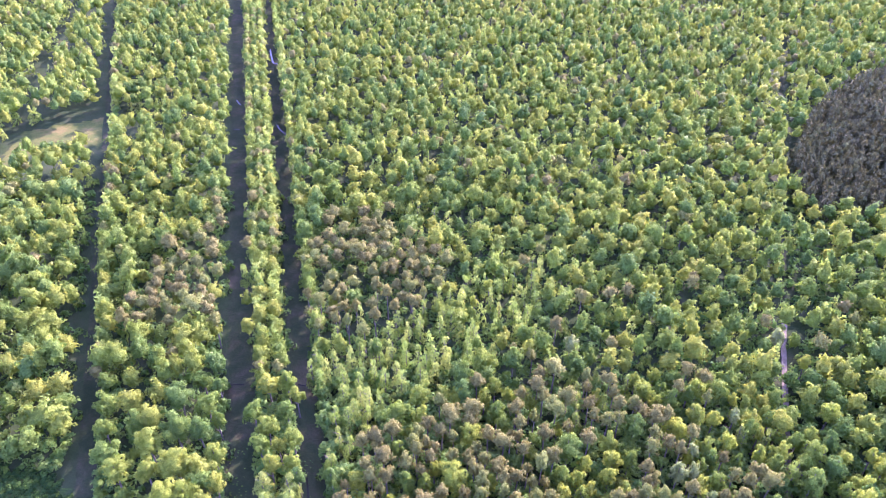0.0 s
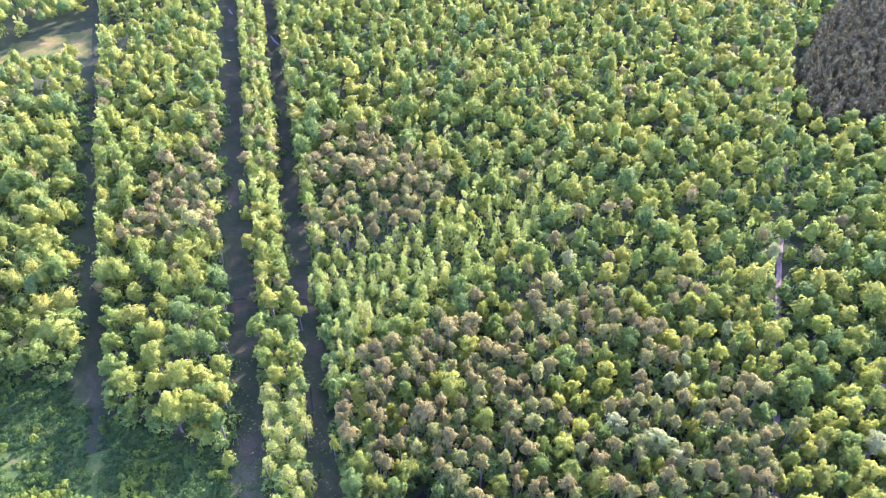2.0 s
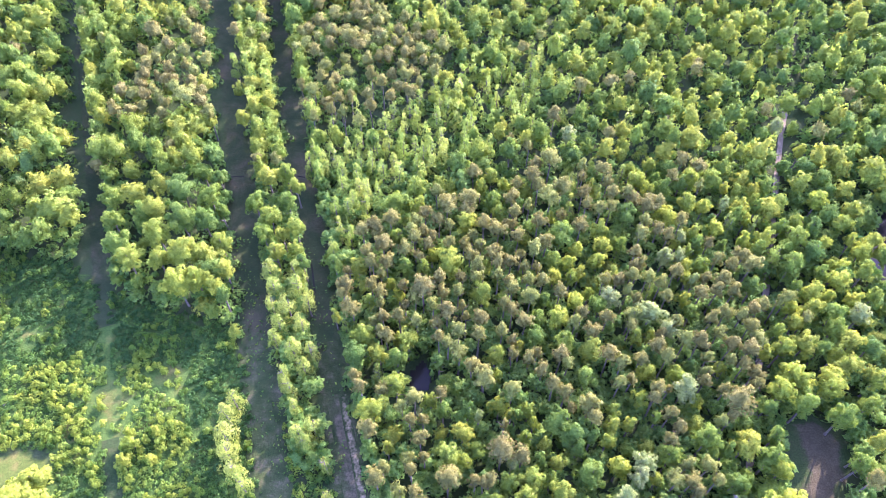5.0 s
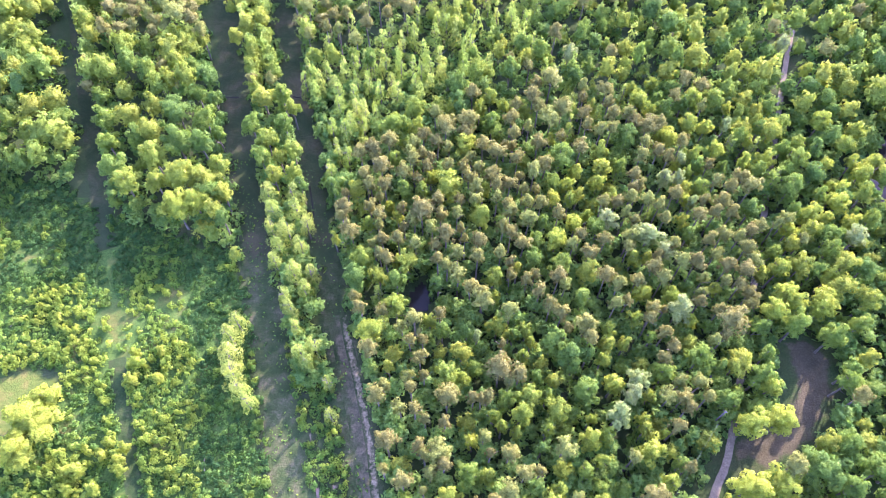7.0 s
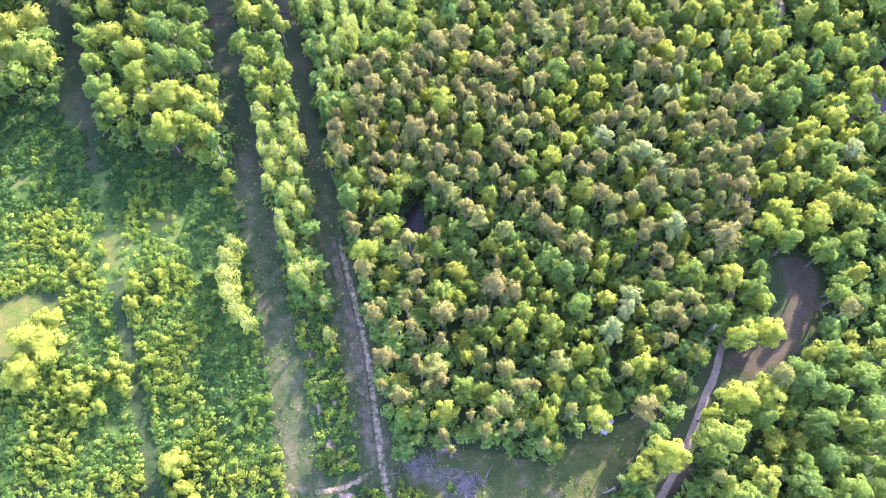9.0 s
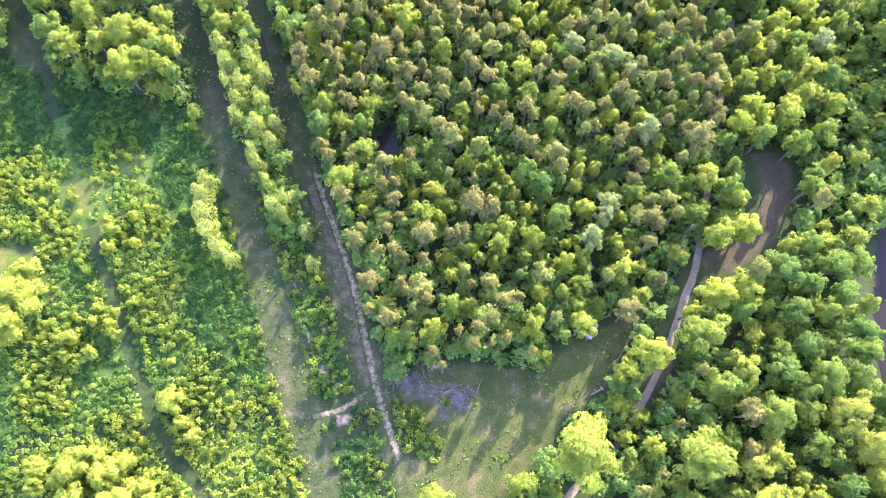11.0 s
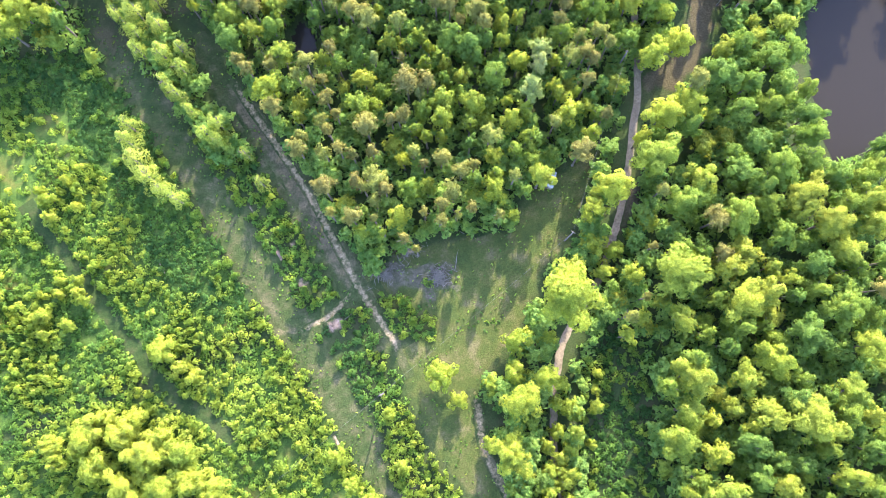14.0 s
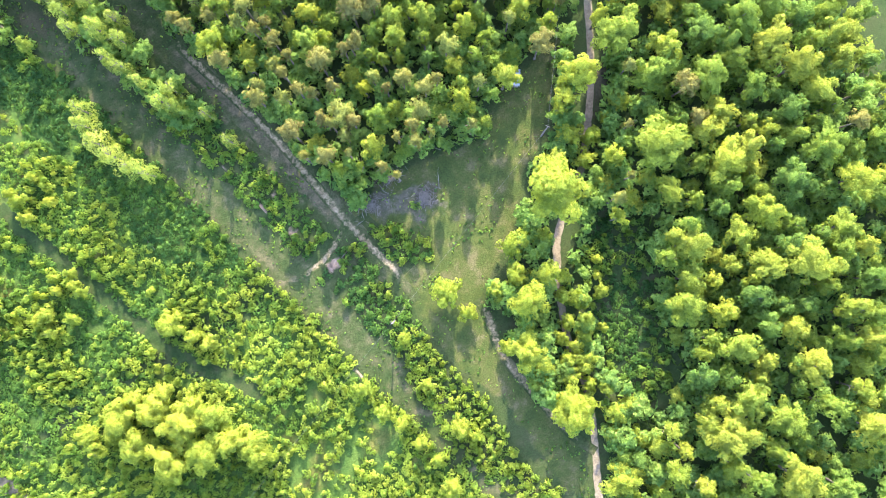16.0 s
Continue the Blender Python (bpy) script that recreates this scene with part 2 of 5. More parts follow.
FAR_WATER = [(105.2, 107.0), (118.1, 120.8), (116.3, 100.1), (104.6, 94.7)]
LAWN = [(-8.5, 16.0), (-2.9, 21.8), (3.1, 22.0), (22.3, 18.7), (28.9, 26.0), (36.6, 26.6), (43.6, 30.3), (47.6, 29.2), (40.6, 21.4), (31.9, 10.8), (25.6, 8.0), (16.5, -2.2), (11.1, -5.5), (5.3, -8.4), (3.4, -17.8), (3.8, -29.7), (6.6, -41.9), (1.9, -53.4), (-2.8, -50.5), (-3.6, -29.0), (-8.0, -17.2), (-9.0, -6.1), (-8.7, 2.9)]
THICKET = [(32.4, -4.2), (38.4, -10.6), (35.2, -21.8), (30.9, -34.9), (24.9, -44.2), (20.2, -41.2), (17.1, -31.5), (20.0, -22.8), (25.6, -11.9)]
FIELD = [(-177.3, 235.7), (-179.8, 249.0), (-182.4, 277.8), (-166.4, 286.2), (-151.6, 293.2), (-130.9, 292.3), (-128.4, 284.9), (-139.7, 278.2), (-142.1, 262.6), (-167.3, 256.1), (-169.7, 242.3)]
MEADOW = [(-98.6, 52.0), (-85.1, 55.5), (-78.2, 53.5), (-78.0, 46.6), (-82.1, 41.3), (-95.3, 39.2)]
ROAD_CORNER = [(-98.9, 17.3), (-95.2, 10.5), (-92.9, 4.6), (-90.9, -1.8)]
FAR_LANE = [(190.0, 392.0), (127.6, 227.6), (99.0, 152.0)]
LANE = [(100.5, 156.0), (93.1, 136.8), (70.0, 72.0), (58.0, 38.8), (53.6, 30.2), (46.5, 17.8), (40.5, 9.6), (34.0, 2.1), (25.8, -4.0), (21.3, -9.2), (16.3, -19.2),
        (13.6, -26.7), (12.4, -33.8), (9.1, -42.1), (3.0, -53.8), (-6.0, -72.0), (-14.0, -92.0)]
DRIVE = [(3.3, -8.5), (3.4, -12.5), (1.9, -18.1), (1.9, -23.3), (2.8, -29.1), (3.8, -34.9), (5.1, -41.2), (7.2, -46.0)]
PATH = [(-20.9, 67.1), (-19.0, 59.3), (-16.5, 50.3), (-13.6, 37.8), (-12.0, 27.5), (-10.5, 17.9), (-9.0, 11.0), (-7.3, 4.6), (-7.5, 3.8), (-7.0, -2.4)]


def west_ride(y):
    return -25.8 - 0.2403 * y, -17.4 - 0.2403 * y


def east_ride(y):
    return -10.4 - 0.2285 * y, -3.0 - 0.233 * y


def west_track(y):
    return -49.5 - 0.354 * y, -44.2 - 0.354 * y


def inside(points, polygon):
    x, y = points[:, 0], points[:, 1]
    hit = np.zeros(len(points), bool)
    for (ax, ay), (bx, by) in zip(polygon, polygon[1:] + polygon[:1]):
        hit ^= ((ay > y) != (by > y)) & (x < (bx - ax) * (y - ay) / (by - ay + 1e-9) + ax)
    return hit


def off_line(points, line):
    """Distance of points from a line of straight stretches."""
    best = np.full(len(points), 1e9)
    for a, b in zip(line, line[1:]):
        a, b = np.array(a), np.array(b)
        t = np.clip(((points - a) @ (b - a)) / ((b - a) @ (b - a)), 0, 1)
        best = np.minimum(best, np.linalg.norm(points - a - t[:, None] * (b - a), axis=1))
    return best


def between(points, band, low, high, pad=0.0):
    a, b = band(points[:, 1])
    return (points[:, 0] > a - pad) & (points[:, 0] < b + pad) & (points[:, 1] > low) & (points[:, 1] < high)


def open_ground(points, pad=0.35):
    """Where no tree stands."""
    no = between(points, west_ride, -60, 560, pad) | between(points, east_ride, 2, 560, pad) | between(points, west_track, 60, 285, pad + 1.6) | between(points, west_track, 290, 560, pad + 2.0)
    y = points[:, 1]
    shade = np.where(y < 42, 2.3, np.where(y < 127, 0.7, np.where(y < 165, 1.0, 1.5)))
    no |= off_line(points, FAR_LANE + LANE) < shade + pad * 0.6
    for poly, bank in ((POND, max(0.3, 1.8 + 2.3 * pad)), (LAKE, 1.2), (BARE, 0.8)):
        no |= off_line(points, poly + poly[:1]) < bank
    no |= off_line(points, [(-188.0, 300.0), (-226.0, 450.0)]) < 4.5
    for poly in (BARE, POND, LAKE, FAR_WATER, LAWN, FIELD, MEADOW):
        no |= inside(points, poly)
    no |= inside(points * 1.03, FIELD)
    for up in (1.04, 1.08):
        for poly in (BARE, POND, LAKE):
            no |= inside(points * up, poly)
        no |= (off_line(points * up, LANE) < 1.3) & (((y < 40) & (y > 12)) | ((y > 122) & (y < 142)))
    strip = (points[:, 0] > -20 - 0.2403 * points[:, 1]) & (points[:, 0] < -8 - 0.2285 * points[:, 1]) & (points[:, 1] < 50)
    west = inside(points, CLEARING) | ((points[:, 1] < 60) & (points[:, 0] < -17 - 0.2403 * points[:, 1]))
    south = (points[:, 1] < -8) & (points[:, 0] < 6 + 0.1 * points[:, 1])
    return no | strip | west | south


# ---------------------------------------------------------------- mesh helpers


def put_mesh(name, verts, faces, material, edge=None, tint=None, normals=None):
    me = bpy.data.meshes.new(name)
    verts, faces = np.asarray(verts, np.float32), np.asarray(faces, np.int32)
    n, k = faces.shape
    me.vertices.add(len(verts))
    me.vertices.foreach_set("co", verts.ravel())
    me.loops.add(n * k)
    me.loops.foreach_set("vertex_index", faces.ravel())
    me.polygons.add(n)
    me.polygons.foreach_set("loop_start", np.arange(n, dtype=np.int32) * k)
    me.polygons.foreach_set("loop_total", np.full(n, k, np.int32))
    if edge is not None:
        me.attributes.new("edge", "FLOAT", "POINT").data.foreach_set("value", np.asarray(edge, np.float32))
    if tint is not None:
        me.attributes.new("tint", "FLOAT", "POINT").data.foreach_set("value", np.asarray(tint, np.float32))
    if normals is not None:
        me.attributes.new("custom_normal", "FLOAT_VECTOR", "POINT").data.foreach_set("vector", np.asarray(normals, np.float32).ravel())
    me.update()
    me.validate()
    me.materials.append(material)
    return me


def part(name, me, parent, label=""):
    ob = new(name, me)
    ob.parent = parent
    return tagged(ob, label) if label else ob


def smooth_line(line, step):
    pts = [Vector((*p, 0)) for p in line]
    out = []
    for i in range(len(pts) - 1):
        p0, p1, p2, p3 = pts[max(i - 1, 0)], pts[i], pts[i + 1], pts[min(i + 2, len(pts) - 1)]
        n = max(2, int((p2 - p1).length / step))
        for j in range(n):
            t = j / n
            out.append(0.5 * ((2 * p1) + (p2 - p0) * t + (2 * p0 - 5 * p1 + 4 * p2 - p3) * t * t + (3 * p1 - p0 - 3 * p2 + p3) * t ** 3))
    return out + [pts[-1]]


def ribbon(name, line, width, z, material, label, category, step=2.0, across=8, taper=0.0, thing_kind="structure", crown=0.0):
    pts = smooth_line(line, step)
    verts, edge, faces = [], [], []
    for i, p in enumerate(pts):
        d = (pts[min(i + 1, len(pts) - 1)] - pts[max(i - 1, 0)]).normalized()
        side = Vector((d.y, -d.x, 0))
        ends = min(1.0, 0.3 + i / 6, (len(pts) - 1 - i) / 9) if taper else 1.0
        w = width * (1 + 0.18 * noise.noise(Vector((p.x * 0.12, p.y * 0.12, z * 9))))
        for j in range(across + 1):
            s = j / across * 2 - 1
            verts.append(p + side * s * w / 2 + Vector((0, 0, z + crown * (1 - s * s))))
            edge.append((1 - abs(s) ** 2.5) * ends)
        if i:
            for j in range(across):
                a = (i - 1) * (across + 1) + j
                faces.append((a, a + 1, a + across + 2, a + across + 1))
    return tagged(new(name, put_mesh(name, verts, faces, material, edge)), label, category, kind=thing_kind)


def patch(name, polygon, z, material, label, category, cell=1.0, fray=1.5, thing_kind="structure", soft=2.5):
    """A sheet with a frayed outline, on a grid."""
    poly = np.array(polygon)
    lo, hi = poly.min(0) - 2, poly.max(0) + 2
    xs, ys = np.arange(lo[0], hi[0], cell), np.arange(lo[1], hi[1], cell)
    gx, gy = np.meshgrid(xs, ys)
    pts = np.stack([gx.ravel(), gy.ravel()], 1)
    ring = [tuple(p) for p in polygon] + [tuple(polygon[0])]
    d = off_line(pts, ring) * np.where(inside(pts, polygon), 1, -1)
    d = d + fray * np.array([noise.noise(Vector((p[0] * 0.35, p[1] * 0.35, z))) for p in pts])
    keep = (d > -0.4).reshape(gx.shape)
    q = keep[:-1, :-1] & keep[1:, :-1] & keep[:-1, 1:] & keep[1:, 1:]
    idx = np.arange(len(pts)).reshape(gx.shape)
    faces = np.stack([idx[:-1, :-1][q], idx[:-1, 1:][q], idx[1:, 1:][q], idx[1:, :-1][q]], 1)
    used = np.unique(faces)
    again = np.zeros(len(pts), np.int32)
    again[used] = np.arange(len(used))
    verts = np.column_stack([pts[used], np.full(len(used), z)])
    return tagged(new(name, put_mesh(name, verts, again[faces], material, np.clip(d[used] / soft, 0, 1))), label, category, kind=thing_kind)


# ---------------------------------------------------------------- ground
span = np.array([-3000, -1500, -800, -500, -350, -250, -180, -120, -80, -40, 0, 40, 80, 120, 180, 250, 350, 500, 800, 1500, 3000], float)
gx, gy = np.meshgrid(span, span + 100)
idx = np.arange(gx.size).reshape(gx.shape)
tagged(new("ground", put_mesh("ground", np.column_stack([gx.ravel(), gy.ravel(), np.zeros(gx.size)]),
                              np.stack([idx[:-1, :-1].ravel(), idx[:-1, 1:].ravel(), idx[1:, 1:].ravel(), idx[1:, :-1].ravel()], 1), M["ground"])),
       "dark green and brown forest floor under the trees", "ground", kind="structure")


def band_line(band, ys):
    return [(sum(band(y)) / 2, y) for y in ys]


patch("scrubland", CLEARING + [(-28.0, 18.0), (-12.0, -40.0), (0.0, -95.0), (-120.0, -95.0)], 0.02, M["scrub"], "rough green scrubland with straw-coloured patches", "scrubland", 1.2, 2.0)
patch("meadow", MEADOW, 0.05, M["straw"], "small sunlit grass meadow among the bushes", "meadow")
patch("lawn", LAWN, 0.04, M["lawn"], "mown green lawn between the wood and the lane", "lawn", 0.8, 1.2)
patch("bare_clearing", BARE, 0.04, M["bare"], "bare brown earth clearing among the trees", "clearing", 0.8, 1.5)
patch("lane_side", [(47.7, 20.0), (52.0, 19.3), (49.2, 13.8), (43.0, 9.8), (39.3, 7.5), (40.7, 10.9)], 0.05, M["bare"], "reddish bare earth beside the lane", "bare earth", 0.6, 0.8)
patch("brush_ground", [(-8.9, 18.9), (-5.3, 21.6), (-1.7, 21.4), (5.7, 18.8), (9.8, 13.9), (7.8, 9.3), (1.7, 9.4), (-4.8, 14.0)], 0.075, M["litter"], "grey ground strewn with twigs and chips", "bare ground", 0.6, 3.5)
patch("field", FIELD, 0.04, M["pasture"], "pale grass field in the far wood", "field", 2.0, 2.5)
ribbon("west_ride", band_line(west_ride, [-75, -50, -20, 10, 30, 60, 84]), 9.6, 0.06, M["ride"], "straight grassy ride cut through the forest, brown and dark green", "forest ride", 3.0, 10)
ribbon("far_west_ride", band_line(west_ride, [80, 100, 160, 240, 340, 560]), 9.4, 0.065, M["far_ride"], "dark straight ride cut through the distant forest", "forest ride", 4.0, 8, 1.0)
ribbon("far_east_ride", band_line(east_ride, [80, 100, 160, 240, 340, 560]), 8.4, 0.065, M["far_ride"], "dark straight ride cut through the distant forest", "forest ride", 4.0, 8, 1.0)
ribbon("east_ride", band_line(east_ride, [3, 20, 40, 60, 84]), 8.6, 0.06, M["ride"], "straight grassy ride cut through the forest with a worn path", "forest ride", 3.0, 10)
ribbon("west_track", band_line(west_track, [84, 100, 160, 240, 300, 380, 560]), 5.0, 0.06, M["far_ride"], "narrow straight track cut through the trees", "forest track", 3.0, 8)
SCRUB_TRACK = [(-68.1, 57.1), (-65.7, 49.4), (-62.9, 42.1), (-59.4, 32.1), (-56.6, 24.2), (-53.1, 15.1), (-50.2, 7.9), (-46.2, 5.3), (-43.3, -2.3)]
ribbon("scrub_track", SCRUB_TRACK, 3.4, 0.07, M["shaded_grass_track"], "narrow track between tall bushes, coloured dark green for their shade", "track", 1.5, 6, 1.0)
WORN = [(x - 0.9, y) for x, y in PATH[:-3]]
ribbon("worn_ground", WORN, 5.2, 0.08, M["worn"], "brown bare worn ground along the dirt path", "bare earth", 1.5, 8, 1.0)
ribbon("dirt_path", PATH, 1.9, 0.10, M["dirt"], "pale worn dirt path with ruts along the ride", "dirt path", 1.0, 8, 1.0)
CROSS = [(-11.2, 17.7), (-14.6, 15.8), (-19.7, 14.0), (-24.9, 14.0), (-28.2, 17.2)]
ribbon("cross_path", CROSS, 1.7, 0.085, M["dirt"], "pale reddish path crossing between the rides", "dirt path", 1.0, 6, 1.0)
ribbon("lane", LANE, 1.75, 0.12, M["gravel"], "pale gravel lane winding past the wood", "lane", 1.5, 8)
# Continues the lane in the dark ride colour to carry the trees' shade.
ribbon("forest_lane", FAR_LANE, 2.0, 0.09, M["far_ride"], "brown lane vanishing between the trees, coloured darker for their shade", "lane", 2.0, 6)
ribbon("driveway", DRIVE, 2.0, 0.14, M["dirt"], "pale sandy driveway curving over the lawn", "driveway", 1.0, 8, 1.0)
ribbon("paved_road", [(ROAD_CORNER[0][0] - 3, ROAD_CORNER[0][1]), ROAD_CORNER[1], ROAD_CORNER[2], ROAD_CORNER[3]], 4.0, 0.08, M["gravel"], "grey paved road beside the scrubland", "road", 1.5, 6)
for name, poly, label in (("pond", POND, "small dark pond hidden among the pines"), ("lake", LAKE, "still dark brown lake behind the trees"), ("pool", FAR_WATER, "dark pool beyond the tall trees")):
    patch(name, poly, 0.05, M["water"], label, "water", 0.6, 0.8)

# ---------------------------------------------------------------- trees


def ball(r, n):
    v = r.normal(size=(n, 3))
    return v / np.linalg.norm(v, axis=1)[:, None]


def lobes_of(kind, r):
    """Centres and radii of the clumps that make up a crown of radius 1 whose foot is at the origin."""
    c, s = [], []
    if kind == "oak":
        c.append((0, 0, 0.5)), s.append(0.52)
        turn = r.uniform(0, 6.283)
        for i in range(20):
            a, e = turn + i * 2.4 + r.uniform(-0.5, 0.5), r.uniform(-0.2, 1.5)
            d = r.uniform(0.42, 0.88)
            c.append((d * math.cos(e) * math.cos(a), d * math.cos(e) * math.sin(a), 0.5 + 0.85 * d * math.sin(e))), s.append(r.uniform(0.15, 0.36) * (1.15 - 0.45 * d))
    elif kind == "pine":
        c.append((0, 0, 0.58)), s.append(0.5)
        for i in range(24):
            a, e = i * 2.4 + r.uniform(-0.5, 0.5), r.uniform(-0.3, 1.5)
            d = r.uniform(0.45, 0.85)
            c.append((d * math.cos(e) * math.cos(a), d * math.cos(e) * math.sin(a), 0.55 + 0.8 * d * math.sin(e))), s.append(r.uniform(0.15, 0.27))
    elif kind == "poplar":
        for i in range(20):
            h = r.uniform(0.1, 2.3)
            w = 0.72 * (1 - h / 2.7) ** 0.8
            a = r.uniform(0, 6.283)
            c.append((w * math.cos(a), w * math.sin(a), h)), s.append(0.16 + 0.3 * (1 - h / 2.7))
        c.append((0, 0, 1.2)), s.append(0.5)
    else:
        for i in range(9):
            a, d = r.uniform(0, 6.283), r.uniform(0.1, 0.75)
            c.append((d * math.cos(a), d * math.sin(a), r.uniform(0.25, 0.7) * (1.1 - d * 0.6))), s.append(r.uniform(0.22, 0.4))
    c = np.array(c)
    c[:, 2] *= {"oak": 1.4, "pine": 1.5, "poplar": 1.6}.get(kind, 1.0)
    return c, np.array(s)


def core_of(c, s, fine, share=0.9):
    """A lumpy inner hull of the clumps, as loose triangles."""
    bm = bmesh.new()
    bmesh.ops.create_icosphere(bm, subdivisions=fine, radius=1.0)
    mid = np.array([0.0, 0.0, max(0.4, float(c[:, 2].mean()))])
    out = {}
    for v in bm.verts:
        d = np.array(v.co)
        k = c - mid
        along = k @ d
        gap = s ** 2 - ((k ** 2).sum(1) - along ** 2)
        reach = np.where(gap > 0, along + np.sqrt(np.maximum(gap, 0)), 0).max()
        p = mid + d * max(0.25, reach) * share
        p[2] = max(p[2], 0.0)
        out[v.index] = p
    tris = np.array([[out[v.index] for v in f.verts] for f in bm.faces])
    bm.free()
    return tris


def crown_quads(kind, n, size, seed, core=0):
    """Leaf sprays on the skin of the clumps: n three-cornered blades, as corner points (n, 3, 3), and the way that each one's clump bulges there (n, 3, 3)."""
    r = np.random.default_rng(seed)
    c, s = lobes_of(kind, r)
    mid = np.array([0.0, 0.0, float(c[:, 2].mean()) * 0.7])
    got = []
    hull = core_of(c, s, core, 0.82 if n > 700 else (0.9 if n > 200 else 0.86)) if core else np.zeros((0, 3, 3))
    n -= len(hull)
    while sum(len(g) for g in got) < n:
        k = r.choice(len(s), 4 * n, p=s ** 2 / (s ** 2).sum())
        d = ball(r, 4 * n)
        p = c[k] + d * s[k][:, None] * r.uniform(0.75, 1.15, (4 * n, 1))
        deep = np.zeros(len(p), bool)
        for cc, ss in zip(c, s):
            deep |= np.linalg.norm(p - cc, axis=1) < ss * 0.66
        ok = ~deep & (d[:, 2] > r.uniform(-0.75, 0.35, len(p))) & (p[:, 2] > 0.02)
        got.append(np.concatenate([p[ok], d[ok]], 1))
    pd = np.concatenate(got)[:n]
    p, d = pd[:, :3], pd[:, 3:]
    nrm = d + r.normal(0, 0.6, (n, 3)) + np.array([0, 0, 0.3])
    nrm /= np.linalg.norm(nrm, axis=1)[:, None]
    u = np.cross(nrm, ball(r, n))
    u /= np.linalg.norm(u, axis=1)[:, None] + 1e-9
    if kind == "poplar":
        u = u * 0.8 + np.array([0, 0, 0.6])
        u /= np.linalg.norm(u, axis=1)[:, None]
    v = np.cross(nrm, u)
    long, wide = (1.05, 0.6) if kind == "pine" else ((0.95, 0.75) if kind == "poplar" else (1.0, 0.72))
    a = size * r.uniform(0.55, 1.25, (n, 1))
    u, v = u * a * long * 0.66, v * a * wide * 0.66
    j = r.uniform(-0.5, 0.5, (n, 1))
    q = np.concatenate([hull, np.stack([p - u * 0.7 - v, p - u * 0.7 + v + u * j, p + u + nrm * a * 0.2], 1)])
    bulge = q.mean(1) - mid
    bulge /= np.linalg.norm(bulge, axis=1)[:, None] + 1e-9
    lobe = np.concatenate([bulge[:len(hull)], d])
    flat = np.cross(q[:, 1] - q[:, 0], q[:, 2] - q[:, 0])
    flat /= np.linalg.norm(flat, axis=1)[:, None] + 1e-12
    turned = (flat * (lobe + bulge)).sum(1) < 0
    q[turned] = q[turned][:, [0, 2, 1]]
    flat[turned] *= -1
    out = np.repeat((0.5 * lobe + 0.45 * bulge + LEAF_TILT * flat)[:, None], 3, 1)
    out[:len(hull)] = q[:len(hull)] - mid
    return q, out / np.linalg.norm(out, axis=2)[..., None]


LEAF_TILT = 0.68


def trunk_mesh(name, seed, slender=1.0, limbs=5, foot_to=0.62, sides=6):
    """A tapered trunk with limbs, 1 m high, thickness by slender."""
    r = np.random.default_rng(seed)
    verts, faces = [], []

    def tube(path, radii):
        base = len(verts)
        for p, q in zip(path, radii):
            for i in range(sides):
                t = 6.283 * i / sides
                verts.append((p[0] + q * math.cos(t), p[1] + q * math.sin(t), p[2]))
        for k in range(len(path) - 1):
            for i in range(sides):
                a, b = base + k * sides + i, base + k * sides + (i + 1) % sides
                faces.append((a, b, b + sides, a + sides))
    lean = r.normal(0, 0.012, 2)
    w = 0.016 * slender
    tube([(0, 0, -0.01), (lean[0] * 0.3, lean[1] * 0.3, 0.05), (lean[0], lean[1], 0.4), (lean[0] * 2, lean[1] * 2, 0.7), (lean[0] * 2.4, lean[1] * 2.4, 0.92)], [w * 1.6, w * 1.1, w * 0.8, w * 0.5, w * 0.15])
    for i in range(limbs):
        a, h = r.uniform(0, 6.283), r.uniform(foot_to - 0.15, 0.75)
        l = r.uniform(0.08, 0.14)
        tube([(lean[0], lean[1], h), (lean[0] + l * 0.6 * math.cos(a), lean[1] + l * 0.6 * math.sin(a), h + l * 0.5), (lean[0] + l * math.cos(a), lean[1] + l * math.sin(a), h + l)], [w * 0.45, w * 0.3, w * 0.1])
    return put_mesh(name, verts, faces, M["bark"])


# kind: crown radius to tree height, crown foot as a share of the height, crown height for radius 1, leaf size, sprays near/mid/far
KINDS = {
    "oak": dict(foot=0.44, size=0.115, large=3000, near=1700, fair=960, shrub=150, rim=230, mid=400, back=240, far=140, last=110),
    "pine": dict(foot=0.58, size=0.112, near=1600, fair=1000, mid=400, back=230, far=140, last=110),
    "poplar": dict(foot=0.12, size=0.122, near=1600, fair=900, mid=420, back=240, far=110, last=64),
    "bush": dict(foot=0.0, size=0.118, near=700, fair=600, far=40, low=44, high=120, tuft=9),
}
TALL = {"oak": 1.9, "pine": 2.0, "poplar": 3.9, "bush": 0.85}
QUADS = {}


def quads(kind, grade, i):
    key = (kind, grade, i)
    if key not in QUADS:
        k = KINDS[kind]
        n = k[grade]
        core = {"large": 3, "near": 2, "fair": 2, "mid": 2, "back": 2, "far": 2, "last": 2}.get(grade, 0) if kind in ("oak", "pine") else 0
        size = k["size"] * (k["near"] / n) ** ({"far": 0.31, "last": 0.28}.get(grade, 0.3) if core and n < 700 else 0.46)
        QUADS[key] = crown_quads(kind, n, size, 100 + 17 * i + len(kind), core)
    return QUADS[key]


def quad_mesh(name, q, material):
    q, n = q
    return put_mesh(name, q.reshape(-1, 3), np.arange(len(q) * 3).reshape(-1, 3), material, normals=n.reshape(-1, 3))


